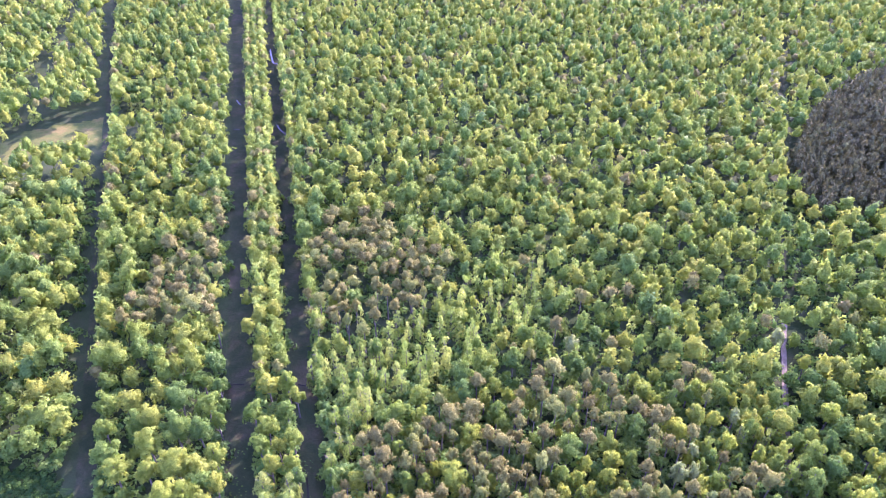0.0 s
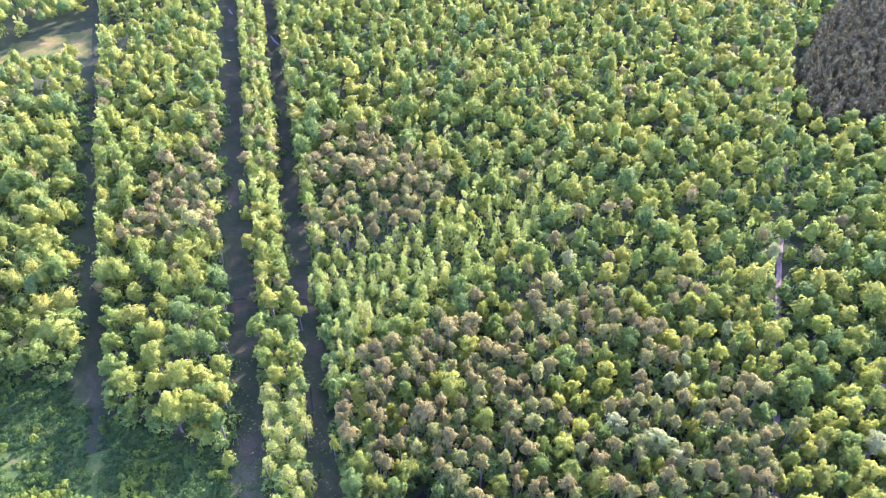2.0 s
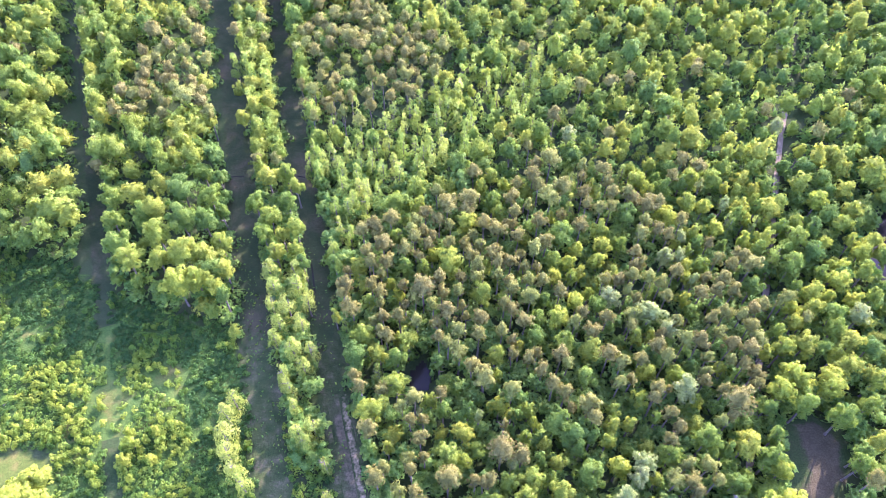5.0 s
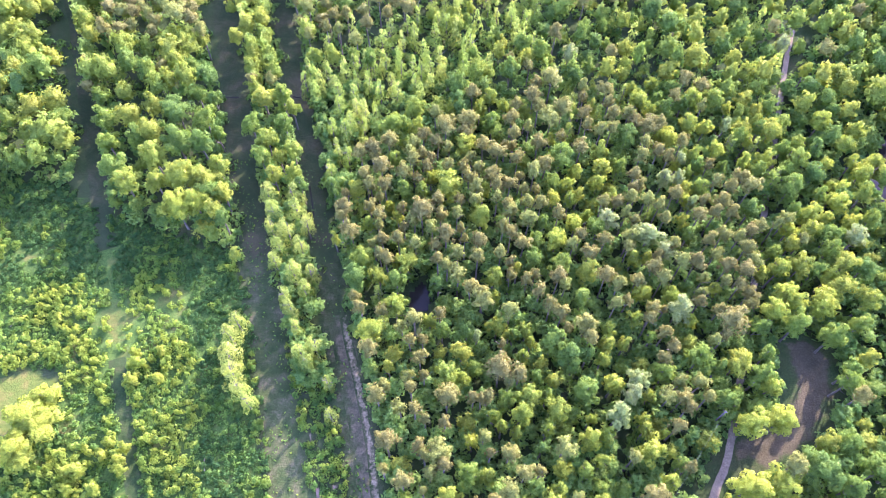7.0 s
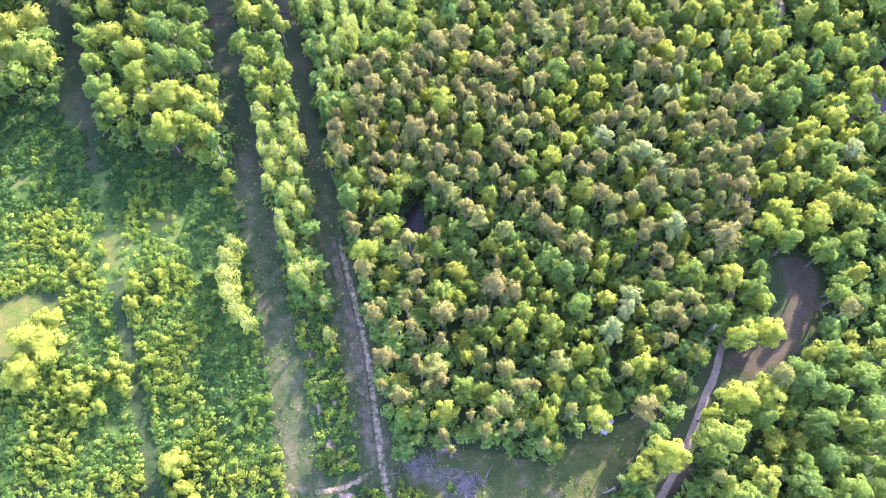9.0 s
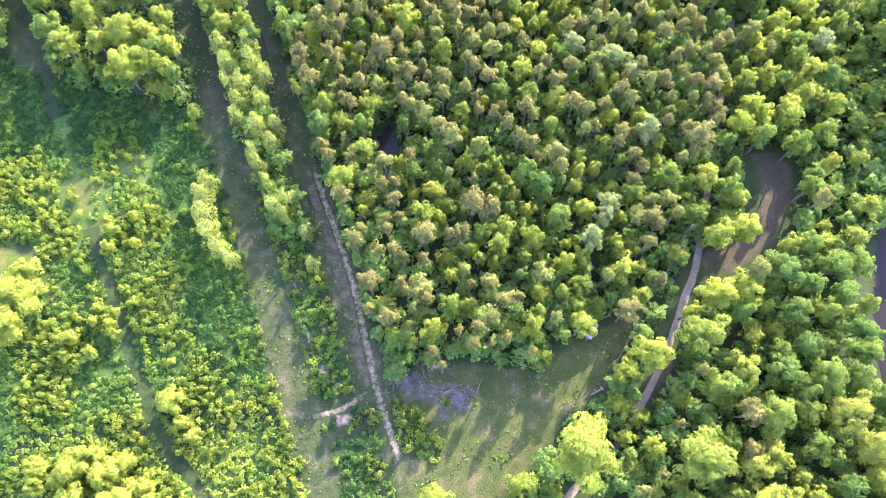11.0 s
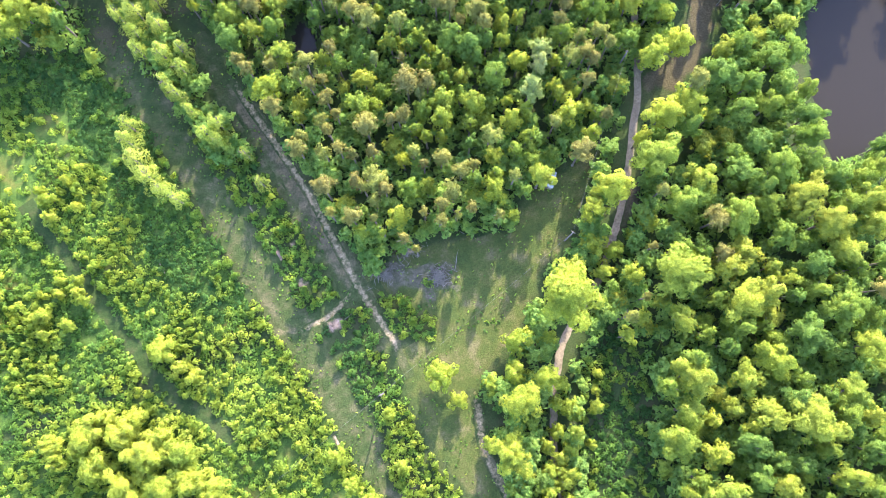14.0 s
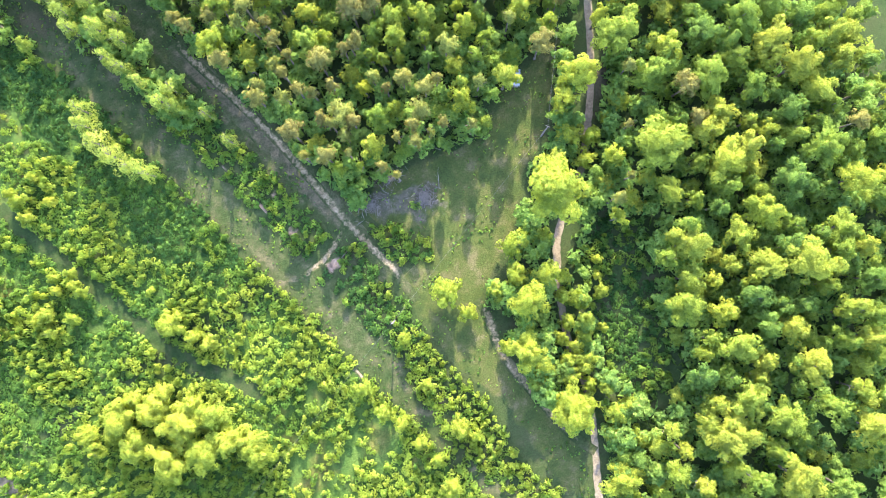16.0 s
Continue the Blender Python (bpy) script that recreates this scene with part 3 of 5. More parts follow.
MODELS = {}
SHAPE = {"pale": "oak", "sunny": "oak", "bright": "poplar", "yellow_bush": "bush"}
LABELS = {
    "oak": ("broadleaf_tree", "leafy broadleaf tree with a rounded bright green crown", "tree", "broadleaf trees of the wood"),
    "sunny": ("young_tree", "young broadleaf tree with yellow-green leaves in the sun", "tree", "broadleaf trees of the wood"),
    "low_sunny": ("sapling", "low bushy sapling with bright yellow-green leaves in open ground", "sapling", "saplings in the open"),
    "pale": ("blooming_tree", "broadleaf tree in whitish bloom above its neighbours", "tree", "broadleaf trees of the wood"),
    "pine": ("pine_tree", "tall pine with a tufted olive-brown crown", "pine tree", "pines of the wood"),
    "poplar": ("poplar_tree", "slender young tree with a pointed light green crown", "tree", "slender young trees"),
    "bright": ("poplar_tree", "slender young tree with pale yellow-green leaves beside the ride", "tree", "slender young trees"),
    "yellow_bush": ("bush", "tall bushy sapling with yellow-green leaves in the scrub", "bush", "bushes of the scrubland"),
    "bush": ("bush", "low leafy green bush on open ground", "bush", "bushes of the scrubland"),
}


def model(look_as, i, grade):
    """The first tree of a model, from which the others are copied."""
    shape = SHAPE.get(look_as, look_as)
    crown = quad_mesh(look_as + "_crown", quads(shape, grade, i), M[look_as])
    trunk = trunk_mesh(look_as + "_trunk", 40 + i, {"pine": 1.0, "poplar": 0.7}.get(look_as, 1.15), 3 if look_as == "pine" else 6, 0.75 if look_as == "pine" else 0.5)
    return crown, trunk


def plant(look_as, x, y, r, h, spin, i, grade="near", low_crown=None, tags=None):
    """A tree of crown radius r and height h, as a thing with trunk and crown."""
    shape = SHAPE.get(look_as, look_as)
    if shape == "oak" and r > 4.2 and grade == "near":
        grade = "large"
    elif grade == "near" and shape in ("oak", "pine") and r < 2.5:
        grade = "fair"
    if (look_as, i, grade) not in MODELS:
        MODELS[look_as, i, grade] = model(look_as, i, grade)
    crown_me, trunk_me = MODELS[look_as, i, grade]
    name, label, category, group = LABELS[tags or look_as]
    tree = tagged(new(name), label, category, group)
    tree.matrix_basis = pose(x, y, 0, 0, 0, spin)
    foot = (KINDS[shape]["foot"] if low_crown is None else low_crown) * h
    crown = part("crown", crown_me, tree)
    tall = TALL[shape]
    crown.matrix_basis = Matrix.LocRotScale((0, 0, foot), None, (r * rng.uniform(0.85, 1.15), r * rng.uniform(0.85, 1.15), (h - foot) / tall))
    if shape != "bush":
        trunk = part("trunk", trunk_me, tree)
        trunk.scale = (h, h, h)
    else:
        crown.location.z = -0.1
    return tree


class Mass:
    """Many trees in one mesh."""

    def __init__(self):
        self.q, self.t, self.n = [], [], []

    def add(self, shape, grade, x, y, r, h, spin, i, tint):
        foot = KINDS[shape]["foot"] * h
        tall = TALL[shape]
        q, n = quads(shape, grade, i)
        c, s = math.cos(spin), math.sin(spin)
        out = np.empty(q.shape, np.float32)
        out[..., 0] = x + r * (q[..., 0] * c - q[..., 1] * s)
        out[..., 1] = y + r * (q[..., 0] * s + q[..., 1] * c)
        out[..., 2] = foot + q[..., 2] * (h - foot) / tall
        self.q.append(out)
        self.n.append(np.stack([n[..., 0] * c - n[..., 1] * s, n[..., 0] * s + n[..., 1] * c, n[..., 2]], -1).astype(np.float32))
        self.t.append(np.full(len(q) * 3, tint, np.float32))

    def finish(self, name, material, label, category):
        if self.q:
            v = np.concatenate(self.q)
            me = put_mesh(name, v.reshape(-1, 3), np.arange(len(v) * 3).reshape(-1, 3), material, tint=np.concatenate(self.t), normals=np.concatenate(self.n).reshape(-1, 3))
            tagged(new(name, me), label, category, kind="stuff")


# known trees. kind: model, height of the smallest, height for each metre of crown radius, foot of the crown
GROWTH = {"oak": ("oak", 9.0, 1.35, None), "sunny": ("sunny", 8.5, 1.35, None), "pale": ("pale", 10.0, 1.3, None), "pine": ("pine", 10.5, 1.5, None),
          "poplar": ("poplar", 9.0, 1.5, None), "bright": ("bright", 8.0, 1.4, None), "low_sunny": ("sunny", 3.2, 1.35, 0.1)}
standing = []
counts = {}
mass = {}


def known(trees, growth):
    """Trees at their places: x, y, crown radius."""
    look_as, least, gain, low_crown = GROWTH[growth]
    for x, y, r in trees:
        spin, i, h = rng.uniform(0, 360), int(rng.integers(0, 5)), least + gain * r
        standing.append((x, y, r))
        counts[growth] = counts.get(growth, 0) + 1
        if counts[growth] > 300:
            mass.setdefault(look_as, Mass()).add(look_as, "mid", x, y, r * 1.25, h, radians(spin), i, rng.uniform())
        else:
            plant(look_as, x, y, r * 1.25, h, spin, i, "near" if y < 120 else "fair", low_crown, growth if growth in LABELS else None)


known([(-12.8, 68.7, 1.1), (-20.8, 80.9, 1.1), (-14.7, 96.4, 1.3), (47.3, 88.7, 1.3), (-25.2, 101.3, 1.3), (-21.5, 106.1, 1.3), (-24.2, 107.8, 1.3), (-22.4, 113.3, 1.6), (-18.2, 115.2, 1.4), (31.6, 112.4, 1.3), (-25.8, 114.3, 1.6), (-21.2, 115.9, 1.6), (32.3, 115.1, 1.2), (-18.3, 119.1, 1.8), (-15.5, 119.5, 1.2), (-20.4, 120.4, 1.4), (-24.5, 121.1, 1.6), (39.3, 118.2, 1.5), (78, 97.9, 2.1), (-10.5, 125.1, 1.8), (-21.1, 124.6, 1.7), (33.6, 121.9, 1.4), (-14.7, 125.7, 1.8), (-25, 125.5, 1.7), (-5.9, 128.3, 1.2)], "poplar")
known([(70.3, 107.6, 1.2), (-11.8, 129.2, 1.3), (70, 109.3, 1.2), (-17.8, 129.2, 1.3), (-20.7, 129.4, 1.2), (75.6, 107.5, 1.2), (-26.6, 129.1, 1.5), (-4.5, 132.3, 1.3), (46.3, 124.3, 1.4), (-33.8, 129.3, 1.3), (-2.2, 134.1, 1.7), (-6.5, 134.3, 1.5), (-28.5, 132.8, 1.4), (-9.8, 135.5, 1.4), (-16.6, 135.5, 1.4), (6.9, 136.5, 1.4), (-24.2, 134.6, 1.2), (-13.7, 136.4, 1.5), (-21.6, 135.4, 1.5), (0.8, 137.2, 1.8), (-33.3, 133.3, 1.5), (-18.7, 136.4, 1.5), (35.2, 135.4, 1.4), (7, 140.9, 1.4), (9.3, 142, 1.4)], "poplar")
known([(-9.3, 143.2, 1.4), (-14.8, 143.7, 2), (8.3, 144.4, 1.3), (24.9, 142.8, 1.7), (-0.8, 145, 1.9), (-6.3, 146.3, 1.7), (-12.6, 148.1, 1.6), (2.4, 149.9, 1.6), (-8.3, 150.1, 1.4), (0, 151.4, 1.3), (-5.6, 152.7, 1.3), (24, 151.1, 1.6), (20.1, 152.4, 1.4), (16.2, 155.2, 1.1), (2.1, 157.2, 1.6), (-1.3, 158.4, 1.6), (26.9, 157.1, 1.6), (13.9, 158.8, 1.3), (23.8, 158.6, 1.5), (6.6, 162.6, 2), (34.6, 159.7, 1.2), (12.6, 165.2, 1.3), (26.8, 166.1, 1.7), (18.5, 167.6, 1.5), (21.1, 167.6, 1.5)], "poplar")
known([(27.4, 173, 1.5), (30.3, 175.9, 1.4), (-60, 168.9, 1.7), (18.3, 178.8, 1.4), (-15, 182.7, 1.8), (-10.7, 184.6, 1.4), (-86.7, 165.3, 1.3), (-3.6, 189, 1.4), (-7.2, 190.6, 1.4), (-77.1, 176.3, 1.2), (1.8, 197.8, 1.8), (9.2, 198.3, 1.5), (-2.8, 201.3, 1.7), (-11.3, 203, 1.7), (-8.5, 204.8, 1.5), (88.5, 187.1, 1.6), (74.1, 195.6, 2.2), (-67.1, 203.3, 1.5), (95.3, 191.9, 1.5), (86.5, 200.9, 1.9), (-94.5, 199.6, 1.9), (-86.2, 208.3, 1.5), (-106.1, 200.4, 1.3), (-92.7, 213.8, 1.4), (-106.6, 215.9, 2.3)], "poplar")
known([(-2.2, 25, 0.9), (-6, 26.6, 1.3), (5.6, 30.9, 2.3), (8.8, 30.5, 1.5), (21.9, 28.1, 1.5), (29.7, 24.5, 2.9), (19.3, 35.7, 1.5), (27, 31.2, 1.5), (14.7, 38.7, 1.3), (12, 39.8, 1.3), (37.2, -20, 1.9), (10.4, 41.8, 1.2), (20.7, 39.1, 1.3), (30.4, 33.3, 1.5), (15.9, 42.3, 2.2), (44.2, -9.6, 2.5), (34.9, -29.3, 3.6), (46.4, -1.1, 4.5), (38.8, -25.7, 2.5), (42, -20.1, 3.9), (43.3, -17.3, 2.7), (12.8, 44.9, 1.7), (17.1, 45.1, 2.4), (22.5, 42.8, 2.2), (49.1, 2.8, 2.1), (1.8, 49.3, 2.9), (31.5, 38.2, 1.7), (47.8, -13.9, 1.5), (21.2, 45.8, 1.3), (20.6, -47.8, 1.5)], "oak")
known([(36.1, -37.7, 1.8), (31.2, -42.4, 2.6), (52.1, -8.3, 1.9), (52.9, 0.6, 1.9), (-10.1, 52.1, 1.1), (19.3, 49.6, 1.4), (50.5, -17.3, 2.1), (52.4, 10.5, 3.2), (22.5, 48.8, 1.6), (46.8, -27.5, 1.7), (28.4, 46.6, 2.4), (4.5, 54.7, 2), (44.9, 32.5, 1.3), (39.3, 39.2, 1.5), (51.7, 20.6, 4), (53.8, -14.8, 2.5), (20.9, -52.2, 1.5), (20.4, 52.4, 1.4), (56.1, -3.9, 2.9), (55.4, 10.2, 2.8), (51.1, -23.8, 2.7), (16.7, 53.9, 1.4), (30.4, -47.6, 2.1), (39.2, -41.1, 3.3), (27.8, -49.7, 2.1), (17.3, -54.5, 2.3), (35.1, -45.2, 2), (26.7, 51.7, 1.8), (47.2, -34.7, 2.8), (57.9, 13.4, 3.2), (0.8, 59.7, 1.6)], "oak")
known([(5.5, 59.5, 1.8), (60.2, -2.1, 2.7), (26.2, 54.4, 2.7), (58.5, -16.2, 1.3), (14.5, 59, 1.2), (15.3, 58.8, 1.6), (29.5, -53.2, 3.9), (52.4, -30.9, 3.1), (23, 56.9, 2.7), (46.3, -40.3, 2.6), (35.5, -50.2, 3.3), (60.8, -10.5, 3.3), (-2, 61.8, 1.4), (29.8, 54.2, 1.6), (61.7, 4.6, 3.6), (17.6, 59.4, 1.6), (11.9, 60.8, 1.6), (32.6, 53, 1.4), (42, -46, 2.2), (39.9, -48, 2), (20.3, -59.6, 1.9), (50.7, -39, 2), (64.2, -6.5, 1.7), (60.4, 24.1, 2.4), (57.5, -30.4, 2.7), (-9, 64.6, 2.6), (27, -59.4, 2.3), (34, 56.2, 1.8), (60, -27, 2.3), (49.8, -43.4, 2.6), (65.7, 12.5, 3.2)], "oak")
known([(44.5, 50, 2), (65.8, -13, 1.5), (66.6, -9.9, 1.7), (54.2, -40.5, 2.4), (47.1, -48.8, 1.6), (37.6, 56.5, 1.5), (67.8, 5.2, 2.6), (65, -20.3, 3.5), (59.1, -34.3, 4.2), (66.4, 16.2, 1.9), (68.6, -1.6, 2.5), (34.4, 59.7, 1.6), (68.5, 7.9, 2.6), (39.8, -56.8, 3.3), (65.4, 24.8, 1.3), (-0.2, 70.3, 1.4), (35.3, -61, 2.1), (48.9, -50.8, 3.6), (29.6, -64, 2.3), (69.9, -13.2, 2.3), (64, -31.5, 1.5), (56, 45, 2.2), (-9.1, 71.3, 2.4), (59.7, -40.1, 2.2), (43, 57.8, 1.2), (71.9, -8.9, 2.7), (11.8, 71.7, 2.1), (71, 16.4, 2.6), (30, 66.5, 2.4), (73.1, 0.8, 1.9)], "oak")
known([(-12.7, 72.2, 2.1), (73, 10.5, 3.4), (-17.7, 72, 2.6), (40.6, 62.2, 1.5), (70.6, 23.2, 2.8), (51.9, 53.2, 2.8), (65.4, -35.4, 2.5), (75.1, 4.2, 3.4), (73.2, -17.6, 3.7), (59.5, -46.2, 1.2), (35.5, -66.5, 3.9), (55.6, 51.2, 1.6), (-6.7, 75.3, 2.4), (68.2, -32.8, 2.9), (16.8, 74, 1.4), (74.8, -12.8, 1.5), (48.5, -59.4, 2.5), (70.3, 31.5, 3.7), (77.1, -2.5, 3.4), (57.7, -51.2, 1.8), (61.9, -46.4, 2.6), (-16.3, 76.2, 2.4), (77.8, -8.5, 2.9), (59.2, 51.8, 2.9), (20.5, 76.3, 2.2), (78.6, 9.4, 3), (69.6, -37.8, 2.1), (26.4, 74.8, 2.2), (76.4, 22.6, 2.6), (31.6, 73.3, 2.2), (74.8, 27.9, 2.6)], "oak")
known([(79, -12.3, 1.7), (67.6, -43.5, 2.4), (63.4, 49.5, 2.5), (77.8, -21.1, 2.1), (61.2, -52.6, 2.2), (54.7, -59.7, 2.1), (72.5, 36.3, 2.2), (64.7, -49.3, 2.2), (81.1, 14.3, 3), (82.5, -0.4, 2.1), (82.7, 4.9, 2.4), (21.4, 80.8, 1.7), (42, -72.8, 2.7), (76.1, 35.7, 2.8), (80.4, 24.9, 2), (43.7, 72.1, 1.4), (82.5, 18.1, 2.8), (52.5, -66.5, 3.3), (65.6, 53.9, 2), (-22.8, 82, 1.2), (85.5, -5.9, 2.3), (84.8, -13, 1.5), (85.9, -0.9, 3), (-15.5, 85.3, 1.5), (52.3, 69.3, 1.4), (81.1, 31, 2.8), (42, 76.2, 1.7), (9.4, 86.9, 2.7), (87.5, 3.5, 2.1), (85, 23.1, 1.8), (23.1, 86, 1.5)], "oak")
known([(65.8, 60.2, 1.9), (84.6, 30.8, 2.8), (58.2, 69.1, 1.4), (35.1, 83.6, 2.5), (91, 4.4, 2.2), (80.1, 48, 2.2), (93.6, 7.7, 1.7), (73, 60.3, 2.8), (-3.7, 94.7, 1.5), (-7.5, 94.6, 1.8), (26, 91.8, 1.6), (81.7, 50.7, 1.6), (-18.8, 94.4, 2), (29.8, 91.6, 1.5), (79.9, 57.6, 2.8), (-24, 95.7, 1.8), (31.9, 93.4, 1.4), (55.1, 82.3, 1.7), (68.5, 72.3, 1.4), (-48.4, 87.3, 1.7), (26.4, 96.3, 1.8), (39.3, 92.2, 1.8), (85.5, 52.9, 1.8), (-31.7, 96.5, 1.5), (-50.4, 89.3, 2), (72.5, 73.2, 2.2), (-10.1, 103.3, 1.8), (-33.8, 99.8, 1.8), (86.3, 60.5, 1.9), (-49.1, 93.8, 2)], "oak")
known([(72.5, 77.6, 1.7), (-38.2, 99.1, 1.8), (28.7, 103, 3.1), (77.4, 74.2, 2.6), (38.3, 100.5, 2.1), (-52.1, 94.2, 2.5), (80.6, 73.3, 1.7), (84.8, 69.4, 2.4), (42.3, 101.4, 1.8), (77.1, 79.4, 1.7), (14.2, 110.2, 2.1), (-37.4, 104.7, 1.7), (-53.5, 97.5, 3.3), (-34.2, 106, 2), (90, 66.1, 2.1), (38.1, 105.3, 2.1), (60, 94.8, 1.8), (-41.8, 104.5, 2.1), (70.1, 88.8, 2.5), (-51.1, 101.3, 2.3), (-58.4, 98, 3.8), (-10.6, 114, 2.7), (13.1, 113.8, 2.4), (57.7, 99.1, 1.3), (87.1, 74.7, 2.6), (85.1, 77.8, 2.2), (-40.9, 109.1, 2.4), (-65, 96.8, 2.5), (82, 83.4, 2.5), (91.2, 73.4, 2.4), (60.4, 101, 1.8)], "oak")
known([(-5.6, 118.6, 2.2), (45.2, 109.8, 2.4), (86.1, 82, 2.2), (79.9, 88.5, 1.5), (21.4, 118, 1.4), (5.2, 120, 2.7), (-37.4, 114.2, 2.1), (60.1, 104.1, 2.3), (-71.7, 96.5, 3), (16.4, 120.1, 1.6), (66.7, 101.5, 1), (-56.2, 107.9, 3.1), (-45.3, 114.1, 2.4), (12.8, 122.3, 1.9), (-66.6, 104.2, 3.1), (-53.2, 111.7, 1.6), (80.6, 94.4, 2.8), (74.5, 100, 1.8), (-35.9, 119.5, 1.9), (-61.9, 108.4, 3.6), (37.7, 119.1, 1.6), (-75.5, 101, 3.3), (87.1, 92.7, 1.8), (60.4, 112.7, 1.6), (81, 99.8, 1.8), (60.5, 113.8, 1.9), (-56.7, 115.8, 2.7), (-38.8, 123.6, 2.2), (-43.3, 122.3, 2.7), (96.9, 86.5, 1.7), (91.9, 91.9, 1.8)], "oak")
known([(55.7, 118.3, 2.2), (-68.9, 111.2, 3.4), (50, 121, 2.2), (71.9, 109.8, 1.7), (-71.5, 110.1, 2.9), (86.9, 98.5, 2.3), (83.7, 102.3, 2.6), (-63.8, 117.5, 3.7), (54.4, 122.3, 1.6), (81.7, 106.2, 1.8), (73.6, 112.2, 1.9), (-78.6, 108.8, 2.6), (97, 92.9, 2.3), (48.9, 125.2, 1.6), (-55.7, 122.5, 1.9), (60.3, 120.4, 1.6), (77.9, 112.6, 1.3), (79.9, 111.3, 2.4), (85.2, 107.3, 1.8), (-59.8, 123.8, 2.4), (-17.6, 136.5, 1.8), (54, 127, 1.7), (9.1, 137.8, 1.5), (89.2, 105.6, 2.4), (47.2, 130.2, 1.6), (-75.1, 116.5, 3.2), (58.7, 125.7, 2), (77.5, 115.1, 1.3), (-69.8, 120, 2.9), (73.9, 118.1, 1.4)], "oak")
known([(-21.9, 137.6, 1.8), (68.5, 121.5, 2.2), (16, 138.6, 1.8), (-27.1, 137.3, 2.1), (83.1, 113.4, 2.1), (-94.2, 104.7, 3.1), (-88.8, 109.4, 3.1), (-31.7, 137.3, 2.1), (-81.1, 116, 2.9), (-97.5, 103, 2.3), (78.3, 118.3, 1.6), (22.2, 141.2, 2.4), (76.1, 121.6, 1.9), (96.8, 107.1, 2.4), (94.1, 109.6, 2.4), (81.7, 119.5, 2.2), (-93.4, 110.6, 4.7), (-78.1, 124.2, 2.4), (100.5, 107.2, 1.2), (48.6, 139, 2.4), (41.1, 141.7, 2), (44.5, 141.1, 1.5), (-91.7, 116.3, 2.9), (80.3, 125.4, 2.3), (-98.7, 111.7, 2.6), (100.3, 110.9, 2.6), (-84.2, 123.7, 2.2), (54.4, 139.6, 1.8), (90.3, 119.6, 2.7), (74.4, 130.3, 2.1), (59.7, 138.3, 3)], "oak")
known([(7.9, 150.5, 1.4), (14.3, 150.3, 1.6), (78.2, 130.7, 2.1), (97.2, 117.9, 1.6), (39.3, 147.9, 1.6), (-93.9, 121.1, 3.2), (87.9, 125.9, 1.7), (-53.4, 144.3, 1.9), (44, 148.1, 1.4), (76.4, 134.9, 2.1), (96.5, 121.4, 2.2), (100.9, 118, 2.4), (-99.5, 119.5, 3.2), (-62.4, 143.2, 1.9), (93.3, 125.4, 2.3), (49.6, 149.5, 2.2), (-25.3, 155.5, 2.7), (54.2, 148.4, 1.7), (74.6, 140, 2.4), (66, 144.7, 1.9), (-76.4, 141.4, 2.4), (102.5, 125, 2.3), (85.5, 137.4, 1.8), (60.7, 150.3, 2.5), (81.3, 141, 1.5), (102.2, 127.9, 2.3), (58, 153.1, 3.2), (69.3, 149.5, 2.2), (101.1, 130.7, 2.1), (65.6, 152.4, 1.8), (80.4, 145.6, 2.5)], "oak")
known([(-56.5, 156.5, 1.6), (84.6, 144.4, 1.6), (111.6, 125.6, 2), (49.2, 161.3, 1.6), (75.9, 150.6, 2.2), (94.7, 139.9, 1.5), (65.1, 156.6, 1.9), (17.6, 168.7, 2), (6.7, 170.1, 2), (39.9, 166.4, 2.3), (110.2, 131, 1.8), (-92.2, 145.1, 2.2), (104.1, 137, 2.1), (36.5, 168.2, 2.3), (46.9, 165.8, 2.2), (108.5, 136.3, 1.8), (66.4, 161.2, 1.6), (57.9, 164.9, 2.8), (76.3, 157.9, 1.6), (62.6, 164.7, 2), (6.9, 176.4, 2.4), (-94.6, 150.6, 2.5), (113.5, 137.3, 1.8), (36, 176.4, 2.4), (90.4, 156.2, 1.6), (93.2, 155, 1.6), (5.2, 181.9, 1.6), (10.5, 182.1, 2.4), (48.8, 175.9, 2.7), (-91.3, 159.9, 2)], "oak")
known([(87.9, 162.1, 2), (59.7, 175.4, 3.1), (85.9, 164.2, 2.3), (102.6, 154.6, 1.9), (80.1, 167.7, 2.7), (27.2, 183.9, 2.8), (43.4, 181.1, 3.1), (107.9, 151.8, 2.2), (97.9, 160.4, 2.3), (65.4, 176.8, 2.1), (120.1, 146.2, 1.9), (-90.1, 166.7, 1.7), (72.9, 176.3, 2.4), (31.2, 189.5, 2.5), (93.1, 168.6, 2), (39.2, 188.9, 2.8), (106.8, 160.8, 2.9), (97.1, 167.7, 1.7), (116.4, 155.4, 2.2), (13.6, 194, 2.2), (87, 174, 2), (-101.8, 166.7, 1.7), (78.1, 179.6, 2.1), (-95.4, 171.1, 2.4), (-93.5, 173, 2), (72.1, 183.9, 2.1), (16.5, 198.8, 2.6), (84, 182.5, 2.1), (98.5, 175.3, 2.1), (11.1, 201.6, 1.9), (94.9, 178.6, 2.8)], "oak")
